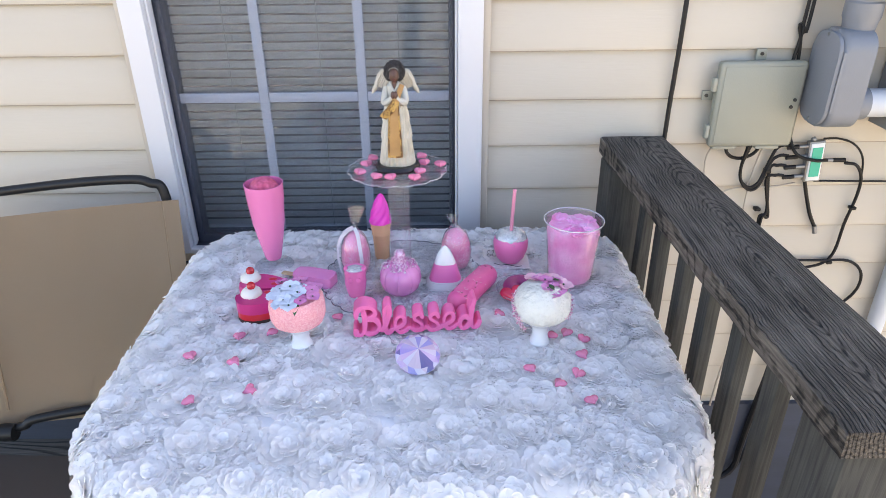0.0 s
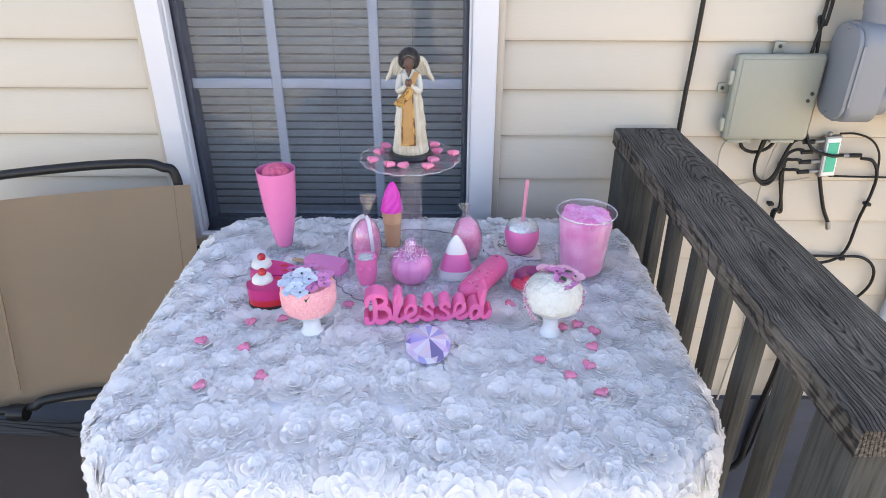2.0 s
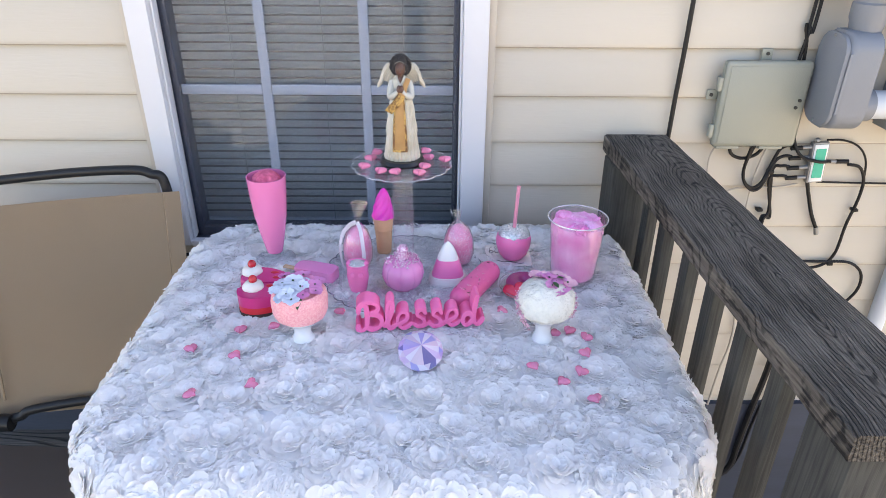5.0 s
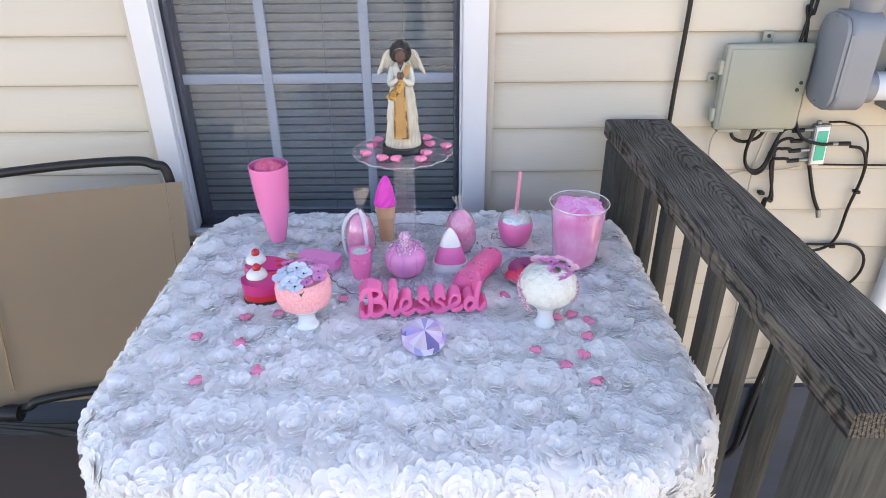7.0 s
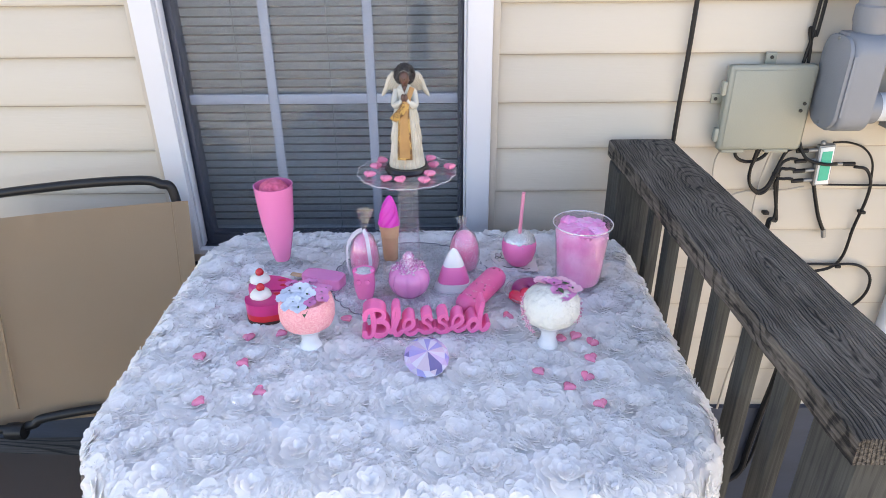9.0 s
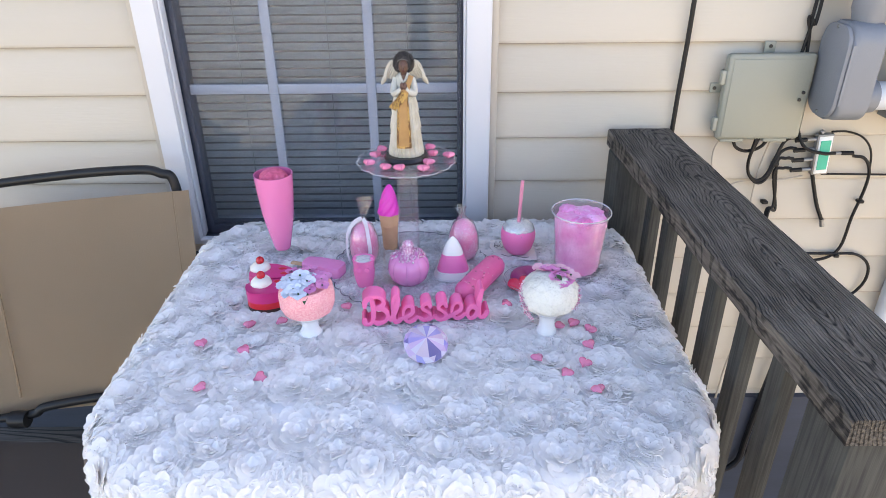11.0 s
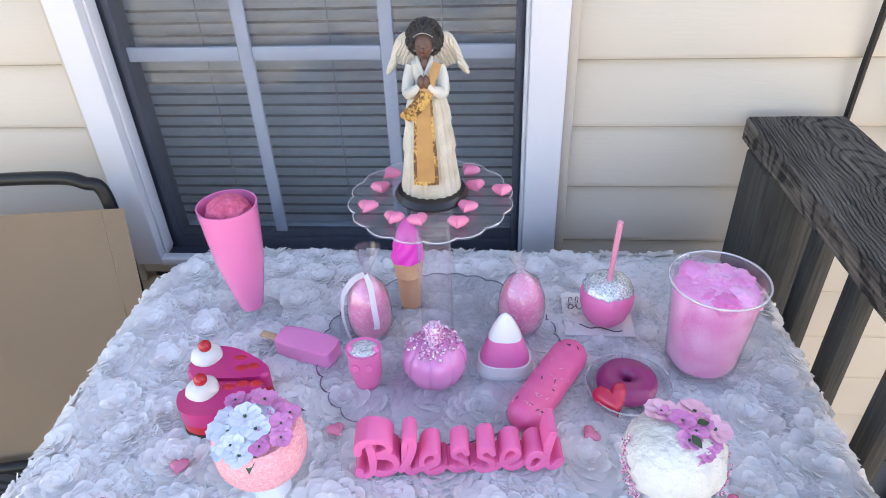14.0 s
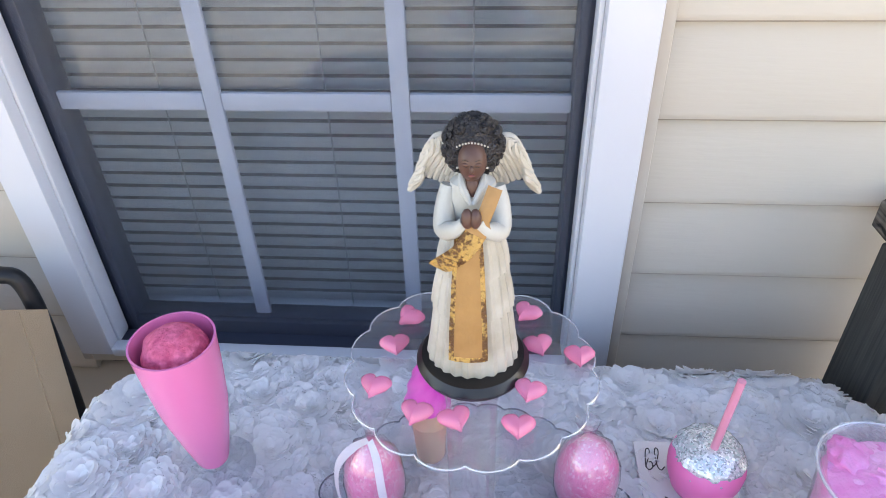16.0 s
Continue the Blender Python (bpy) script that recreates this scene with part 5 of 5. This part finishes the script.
def egg_in_bag(loc, bag_top, ribbon, lean, label):
    t = thing("wrapped_egg", label, "wrapped candle", loc, "wrapped eggs")
    part("egg", lathe([(0, 0.0), (0.019, 0.0005), (0.027, 0.006), (0.0318, 0.020), (0.0325, 0.038), (0.030, 0.056), (0.0225, 0.073), (0.012, 0.083), (0, 0.0865)], 40), EGG, t, "glittery pink egg")
    fold = lambda a, k: 1 + (0.06 + 0.03 * k / 6) * math.sin(9 * a + k) * (1 if k > 3 else 0.3)
    prof = [(0.026, 0.0), (0.0325, 0.018), (0.0338, 0.036), (0.0313, 0.058), (0.0235, 0.076), (0.010, 0.0905), (0.0045, 0.097)]
    if bag_top > 0.12:
        prof += [(0.008, 0.108), (0.0125, 0.120), (0.018, bag_top)]
    else:
        prof += [(0.008, 0.104), (0.013, bag_top)]
    q = lathe(prof, 40, wobble=fold)
    for v in q.verts:
        if v.co.z > 0.08:
            v.co.x += (v.co.z - 0.08) * lean
            v.co.y *= 0.6
    part("wrap", q, WRAP, t, "clear cellophane wrap")
    if ribbon:
        for pts in ([(0.0, -0.006, 0.098), (-0.016, -0.012, 0.092), (-0.033, -0.014, 0.070), (-0.0375, -0.016, 0.040), (-0.034, -0.018, 0.012), (-0.028, -0.022, 0.001)], [(0.002, -0.006, 0.097), (0.010, -0.020, 0.088), (0.015, -0.034, 0.066), (0.018, -0.040, 0.044), (0.017, -0.0405, 0.034)]):
            pp = spline(pts, 6)
            q = bmesh.new()
            prev = None
            for k, c in enumerate(pp):
                d = (pp[min(k + 1, len(pp) - 1)] - pp[max(k - 1, 0)]).normalized()
                n = d.cross(Vector((c.x, c.y - 0.02, 0)).normalized()).normalized()
                cur = [q.verts.new(c + n * 0.0042 * u) for u in (-1, 1)]
                if prev:
                    q.faces.new((prev[0], prev[1], cur[1], cur[0]))
                prev = cur
            bmesh.ops.solidify(q, geom=q.faces[:], thickness=0.0004)
            part("ribbon", q, RIBBON, t, "white satin ribbon")


egg_in_bag(pose(-0.060, 1.273, T) @ Matrix.Diagonal((0.88, 0.88, 1.03, 1)), 0.137, True, 0.15, "pink glitter egg in tall cellophane tied with white ribbon")
egg_in_bag(pose(0.1415, 1.289, T) @ Matrix.Diagonal((0.93, 0.93, 1.0, 1)), 0.116, False, -0.2, "pink glitter egg wrapped in short clear cellophane")

# ice cream cone
cone = thing("ice_cream_cone", "upright wafer cup cone with a magenta soft-serve swirl", "ice cream cone", pose(-0.0125, 1.333, T))
part("wafer_cone", lathe([(0, 0), (0.0140, 0), (0.0148, 0.002), (0.0175, 0.050), (0.0190, 0.056), (0.0180, 0.058), (0.0215, 0.079), (0.0225, 0.082), (0.0210, 0.084), (0, 0.082)], 40, wobble=lambda a, k: 1 + 0.012 * math.cos(16 * a)), WAFER, cone, "tan wafer cup")
q = bmesh.new()
rows = []
for k in range(40):
    t = k / 39
    r = 0.0205 * (1 - t) ** 0.62 * (1 + 0.18 * t)
    rows.append([q.verts.new(((r * (1 + 0.13 * abs(math.sin(3.5 * a - 9 * t))) + 0.0008) * math.cos(a) + 0.003 * t * t, (r * (1 + 0.13 * abs(math.sin(3.5 * a - 9 * t))) + 0.0008) * math.sin(a), 0.083 + 0.062 * t)) for a in [2 * math.pi * i / 36 for i in range(36)]])
for p, r in zip(rows, rows[1:]):
    for i in range(36):
        q.faces.new((p[i], p[(i + 1) % 36], r[(i + 1) % 36], r[i]))
q.faces.new(rows[0][::-1]), q.faces.new(rows[-1])
part("swirl", q, MAGENTA, cone, "magenta swirl")

# little owl cup
owl = thing("owl_cup", "small pink owl-shaped candle cup topped with silver glitter", "candle", pose(-0.050, 1.176, T))
part("body", lathe([(0, 0), (0.0135, 0), (0.0150, 0.003), (0.0185, 0.018), (0.0205, 0.034), (0.0195, 0.044), (0.0205, 0.056), (0.0215, 0.0605), (0.0190, 0.060), (0, 0.056)], 36, sy=0.9), PINK, owl)
for s in (-1, 1):
    part("ear", lathe([(0.005, 0), (0.0035, 0.005), (0, 0.010)], 12), PINK, owl, m=pose(s * 0.015, -0.002, 0.057, 0, s * 14, 0))
    part("eye", lathe([(0, 0), (0.0052, 0), (0.0045, 0.002), (0, 0.0025)], 16), PINK, owl, m=pose(s * 0.008, -0.0175, 0.044, 80, 0, 0))
part("glitter_top", ball(0.0185, 3, (0, 0, 0.0575), 0.10, (1, 0.9, 0.30), 220), SILVER, owl, "silver glitter")

# pumpkin
pump = thing("glitter_pumpkin", "pearly pink pumpkin candle with a jewelled glitter stem", "pumpkin", pose(0.034, 1.188, T) @ Matrix.Diagonal((1.12, 1.12, 1.06, 1)))
q = lathe([(0, 0.003), (0.012, 0.0), (0.022, 0.004), (0.0315, 0.015), (0.0358, 0.030), (0.0335, 0.046), (0.025, 0.057), (0.013, 0.061), (0, 0.0585)], 72, wobble=lambda a, k: 1 - 0.075 * (1 - abs(math.sin(a * 4 + 0.4))) ** 3)
part("body", q, LILAC, pump)
q = bmesh.new()
gp = random.Random(3)
for k in range(190):
    a, t = gp.uniform(0, 6.283), gp.random() ** 0.8
    r = 0.006 + 0.024 * t if k > 60 else 0.0095 * gp.uniform(0.7, 1)
    z = 0.0615 - 12 * max(0, r - 0.012) ** 2 * 1.4 if k > 60 else 0.060 + 0.024 * gp.random()
    ball(gp.uniform(0.0014, 0.0026), 1, (r * math.cos(a), r * math.sin(a), z), bm=q)
o = part("rhinestone_crust", q, GLITTER, pump, "pink rhinestones")
o["kind"] = "stuff"
part("stem", lathe([(0.009, 0.056), (0.0085, 0.07), (0.0095, 0.080), (0.006, 0.085), (0, 0.086)], 20), GLITTER, pump, "glitter stem")

# candy corn
corn = thing("candy_corn", "white and pink candy corn shaped candle standing upright", "candle", pose(0.119, 1.215, T))


def corn_band(z0, z1, n=5):
    q = bmesh.new()
    rows = []
    for k in range(n + 1):
        z = z0 + (z1 - z0) * k / n
        t = z / 0.086
        w = 0.0285 * (1 - t) ** 0.85 + 0.007 * math.sqrt(max(0, 1 - t ** 6))
        d = w * 0.72
        rows.append([q.verts.new((w * math.copysign(abs(math.cos(a)) ** 0.75, math.cos(a)), d * math.copysign(abs(math.sin(a)) ** 0.75, math.sin(a)), z)) for a in [2 * math.pi * i / 40 for i in range(40)]])
    for p, r in zip(rows, rows[1:]):
        for i in range(40):
            q.faces.new((p[i], p[(i + 1) % 40], r[(i + 1) % 40], r[i]))
    q.faces.new(rows[0][::-1]), q.faces.new(rows[-1])
    return q


part("base_band", corn_band(0.0, 0.0160, 3), WHITEWAX, corn, "white base band", m=Matrix.Diagonal((1.07, 1.10, 1.0, 1)))
part("middle_band", corn_band(0.0161, 0.050, 5), PINK, corn, "bright pink middle")
part("tip", corn_band(0.0501, 0.0855, 10), WHITEWAX, corn, "white tip")

# filled bar
ecl = thing("sprinkled_eclair", "pink glazed eclair candle with small sprinkles", "eclair", pose(0.1705, 1.163, T, 0, 0, math.degrees(math.atan2(1.226 - 1.100, 0.207 - 0.133))))
q = bmesh.new()
rows = []
for k in range(25):
    t = k / 24
    x = -0.076 + 0.152 * t
    e = abs(2 * t - 1)
    r = 0.0225 * max(0.03, 1 - max(0, (e - 0.66) / 0.34) ** 2.2) ** 0.5
    rows.append([q.verts.new((x, r * math.cos(a) * 1.02, max(0.0225 + r * math.sin(a) * 0.98, 0.002))) for a in [2 * math.pi * i / 28 for i in range(28)]])
for p, r in zip(rows, rows[1:]):
    for i in range(28):
        q.faces.new((p[i], p[(i + 1) % 28], r[(i + 1) % 28], r[i]))
q.faces.new(rows[0]), q.faces.new(rows[-1][::-1])
part("pastry", q, ECLAIR, ecl)
ge = random.Random(9)
for k in range(42):
    a, x = radians(ge.uniform(20, 160)), ge.uniform(-0.060, 0.060)
    part("sprinkle", tube([(-0.0022, 0, 0), (0.0022, 0, 0)], 0.0007, 6), SPRK_D if k % 3 == 0 else SPRK_P, ecl, m=pose(x, 0.0228 * math.cos(a), 0.0225 + 0.0222 * math.sin(a), 0, 0, ge.uniform(0, 180)))

# card with lettering and candy apple on it
card = thing("message_card", "small white card with handwritten lettering under the candy apple", "card", pose(0.246, 1.314, T + 0.002, 0, 0, 0))
part("paper", box(-0.046, 0.046, -0.044, 0.044, 0, 0.0012), CARD, card, smooth=False)
for pts in ([(-0.038, 0.012), (-0.034, 0.022), (-0.031, 0.032), (-0.033, 0.035), (-0.0355, 0.030), (-0.0375, 0.014), (-0.035, 0.009), (-0.031, 0.012), (-0.031, 0.018), (-0.034, 0.018)], [(-0.031, 0.012), (-0.026, 0.018), (-0.022, 0.032), (-0.024, 0.036), (-0.026, 0.030), (-0.026, 0.014), (-0.023, 0.009), (-0.019, 0.013)]):
    part("letter", tube([(p.x, p.y, 0.0014) for p in spline([(x, y, 0) for x, y in pts], 5)], 0.0006, 6), INK, card)
part("ink_stroke", tube(spline([(-0.025, -0.022, 0.0014), (-0.012, -0.030, 0.0014), (0.0, -0.028, 0.0014), (0.02, -0.036, 0.0014), (0.03, -0.034, 0.0014)], 5), 0.0008, 6), INK, card)

apple = thing("candy_apple", "pink candy apple with silver glitter top and a pink straw", "candy apple", pose(0.254, 1.302, T + 0.0033))
part("body", lathe([(0, 0.003), (0.011, 0.0), (0.020, 0.003), (0.029, 0.014), (0.0345, 0.032), (0.0355, 0.045), (0.033, 0.056), (0.026, 0.064), (0, 0.066)], 48), PINK, apple, "glossy pink candy shell")
q = ball(0.0325, 4, (0, 0, 0.056), 0.10, (1, 1, 0.55), 120)
part("glitter_top", q, SILVER, apple, "silver glitter crumbs")
q = bmesh.new()
ga = random.Random(6)
for k in range(150):
    a, t = ga.uniform(0, 6.283), ga.random() ** 0.5
    ball(ga.uniform(0.0008, 0.0019), 1, (0.034 * t * math.cos(a), 0.034 * t * math.sin(a), 0.0755 - 0.026 * t ** 2.2 + ga.gauss(0, 0.001)), bm=q)
o = part("flake_layer", q, SILVER, apple, "loose silver flakes")
o["kind"] = "stuff"
part("straw", tube([(-0.001, -0.006, 0.060), (0.003, -0.008, 0.163)], 0.0036, 12), STRAW, apple, "pink straw")

# cup of cotton floss
cup = thing("floss_cup", "clear plastic cup filled with fluffy pink cotton candy", "cup", pose(0.3645, 1.231, T) @ Matrix.Diagonal((1.01, 1.01, 0.99, 1)))
part("cup_rim", tube([(0.0555 * math.cos(a), 0.0555 * math.sin(a), 0.1310) for a in [2 * math.pi * i / 56 for i in range(57)]], 0.0013, 6), RIM, cup)
part("cup", lathe([(0, 0.001), (0.0415, 0.001), (0.0425, 0.004), (0.0475, 0.07), (0.0525, 0.126), (0.0550, 0.127), (0.0558, 0.130), (0.0545, 0.132), (0.0520, 0.130), (0.0468, 0.07), (0.0415, 0.006), (0, 0.005)], 56), CUPCLEAR, cup, "clear cup")
q = lathe([(0, 0.008), (0.038, 0.008), (0.0405, 0.014), (0.0435, 0.05), (0.0468, 0.09), (0.0488, 0.112), (0.045, 0.120), (0.030, 0.124), (0, 0.125)], 72, wobble=lambda a, k: 1 + 0.045 * noise.noise(Vector((math.cos(a) * 2.5, math.sin(a) * 2.5, k * 0.9))))
part("floss", q, FLOSS, cup, "packed pink floss")
gc = random.Random(2)
for k in range(20):
    a, r = gc.uniform(0, 6.283), 0.036 * gc.random() ** 0.6
    part("floss_tuft", ball(gc.uniform(0.011, 0.017), 4, (gc.random() * 0.001, 0, 0), 0.30, (1.25, 1.0, 0.60), gc.uniform(110, 190)), FLOSS, cup, m=pose(r * math.cos(a), r * math.sin(a), 0.1155 + gc.uniform(-0.002, 0.004), gc.uniform(-20, 20), gc.uniform(-20, 20), gc.uniform(0, 360)))

# dish with ring and heart
dish = thing("round_dish", "shallow clear round dish holding a donut and red heart", "dish", pose(0.2655, 1.172, T))
part("bowl_rim", tube([(0.0500 * math.cos(a), 0.0500 * math.sin(a), 0.0172) for a in [2 * math.pi * i / 48 for i in range(49)]], 0.0007, 5), RIM, dish)
part("bowl", lathe([(0, 0.001), (0.040, 0.001), (0.045, 0.004), (0.0495, 0.016), (0.0505, 0.017), (0.0485, 0.017), (0.044, 0.006), (0.039, 0.0035), (0, 0.0035)], 48), PLASTIC, dish)
ring = bmesh.new()
rows = []
for i in range(40):
    a = 2 * math.pi * i / 40
    rows.append([ring.verts.new(((0.0203 + 0.0158 * math.cos(c)) * math.cos(a), (0.0203 + 0.0158 * math.cos(c)) * math.sin(a), 0.0125 + 0.0125 * math.sin(c) * (1 + 0.05 * math.sin(3 * a)))) for c in [2 * math.pi * k / 18 for k in range(18)]])
for i in range(40):
    for k in range(18):
        ring.faces.new((rows[i][k], rows[(i + 1) % 40][k], rows[(i + 1) % 40][(k + 1) % 18], rows[i][(k + 1) % 18]))
single("donut", "glazed magenta donut candle lying in the clear dish", "donut", ring, DONUT, pose(0.2640, 1.1745, T + 0.0045, 0, 0, 0))
q = hearts_mesh()
for v in q.verts:
    v.co = Vector((v.co.x * 1.9, v.co.y * 1.9, v.co.z * 1.9))
single("red_heart", "glossy translucent red heart leaning on the donut", "decoration", q, REDHEART, pose(0.2440, 1.1490, T + 0.012, 32, -10, 10))

# crystal
q = bmesh.new()
NF = 16
R = 0.0365


def gem_ring(radius, z, turn=0.0):
    return [q.verts.new((radius * R * math.cos(2 * math.pi * (i + turn) / NF), radius * R * math.sin(2 * math.pi * (i + turn) / NF), z)) for i in range(NF)]


tip, low = q.verts.new((0, 0, 0.0335)), q.verts.new((0, 0, 0.0))
star, girdle, under, keel = gem_ring(0.80, 0.0205), gem_ring(1.0, 0.0150, 0.5), gem_ring(1.0, 0.0125, 0.5), gem_ring(0.70, 0.0035)
for i in range(NF):
    j = (i + 1) % NF
    q.faces.new((star[i], star[j], tip))
    q.faces.new((star[i], girdle[i], star[j])), q.faces.new((star[j], girdle[i], girdle[j]))
    q.faces.new((girdle[i], under[i], under[j], girdle[j]))
    q.faces.new((under[i], keel[i], keel[j], under[j]))
    q.faces.new((keel[i], low, keel[j]))
bmesh.ops.split_edges(q, edges=q.edges[:])
single("crystal_gem", "large faceted diamond-cut crystal with a lilac iridescent coating", "crystal", q, GEM, pose(0.071, 0.966, T + 0.0085, 26, 0, 12), smooth=False)

# lettering sign
sign = thing("word_sign", "thick pink freestanding cursive word sign reading Blessed", "sign", pose(-0.0365, 1.036, T, 0, 0, 5.4) @ Matrix.Diagonal((0.985, 1, 1.17, 1)))


def stroke(pts, w=0.0042, depth=0.033, n=6, front=0.0):
    """A flat brush stroke in x-z, extruded back in y, with a slightly receding face."""
    pp = spline([(x, 0, z) for x, z in pts], n)
    q = bmesh.new()
    L = len(pp)
    rows = []
    ends = []
    for k, c in enumerate(pp):
        d = (pp[min(k + 1, L - 1)] - pp[max(k - 1, 0)]).normalized()
        nn = Vector((-d.z, 0, d.x))
        f = front + 0.0011 * k / L
        ww = w * (1 + 0.18 * math.sin(3.1 * k / L * 3))
        rows.append([q.verts.new(c + nn * ww * u + Vector((0, f + y, 0))) for u, y in ((-1, depth - 2 * f), (-1, 0.001), (-0.8, 0.0), (0.8, 0.0), (1, 0.001), (1, depth - 2 * f))])
    for p, r in zip(rows, rows[1:]):
        for i in range(6):
            q.faces.new((p[i], p[(i + 1) % 6], r[(i + 1) % 6], r[i]))
    q.faces.new(rows[0]), q.faces.new(rows[-1][::-1])
    for k, c in ((0, pp[0]), (L - 1, pp[-1])):
        f = front + 0.0011 * k / L
        cyl = lathe([(0, 0), (w * 0.97, 0), (w * 0.97, depth - 2 * f - 0.0008), (0, depth - 2 * f - 0.0008)], 14)
        for v in cyl.verts:
            v.co = Vector((c.x + v.co.x, f + 0.0004 + v.co.z, c.z + v.co.y))
        tmp = bpy.data.meshes.new("t")
        cyl.to_mesh(tmp)
        q.from_mesh(tmp)
        bpy.data.meshes.remove(tmp)
    return q


def letter(ch, x, s=1.0, front=0.0):
    w = 0.0041
    E = [(-0.003, 0.0085), (0.005, 0.0110), (0.0125, 0.0160), (0.0125, 0.0235), (0.0070, 0.0255), (0.0022, 0.0195), (0.0022, 0.0100), (0.0070, 0.0042), (0.0130, 0.0050), (0.0180, 0.0095)]
    S = [(0.0150, 0.0225), (0.0120, 0.0272), (0.0065, 0.0255), (0.0055, 0.0200), (0.0105, 0.0160), (0.0145, 0.0110), (0.0125, 0.0055), (0.0065, 0.0042), (0.0015, 0.0075)]
    shapes = {
        "B": [[(0.008, 0.046), (0.0095, 0.030), (0.008, 0.012), (0.003, 0.0045), (-0.004, 0.006), (-0.004, 0.012)], [(-0.003, 0.036), (-0.001, 0.045), (0.008, 0.051), (0.020, 0.049), (0.025, 0.041), (0.020, 0.033), (0.012, 0.031)], [(0.012, 0.031), (0.024, 0.029), (0.030, 0.019), (0.026, 0.008), (0.016, 0.0045), (0.009, 0.007)]],
        "l": [[(0.000, 0.010), (0.006, 0.020), (0.012, 0.040), (0.0105, 0.050), (0.006, 0.046), (0.0045, 0.030), (0.005, 0.012), (0.009, 0.0045), (0.015, 0.008)]],
        "e": [E], "s": [S, [(0.0110, 0.0048), (0.0165, 0.0055), (0.0210, 0.0090)]],
        "d": [[(0.015, 0.021), (0.009, 0.0255), (0.003, 0.020), (0.002, 0.010), (0.007, 0.0045), (0.014, 0.010), (0.0165, 0.018)], [(0.0215, 0.052), (0.0185, 0.036), (0.0175, 0.016), (0.020, 0.006), (0.026, 0.0065), (0.030, 0.014)]],
    }
    for k, pts in enumerate(shapes[ch]):
        part("letter_stroke", stroke([(x + px * s, pz * (1.27 if ch in "es" else 1.0)) for px, pz in pts], w * (0.82 if ch in "es" else 1.0), 0.033, front=front + 0.0006 * k), SIGN, sign)


for k, (ch, x, s) in enumerate((("B", 0.006, 1.2), ("l", 0.046, 1.2), ("e", 0.067, 1.45), ("s", 0.096, 1.42), ("s", 0.124, 1.42), ("e", 0.153, 1.45), ("d", 0.181, 1.25))):
    letter(ch, x, s, 0.0018 * (k % 2))
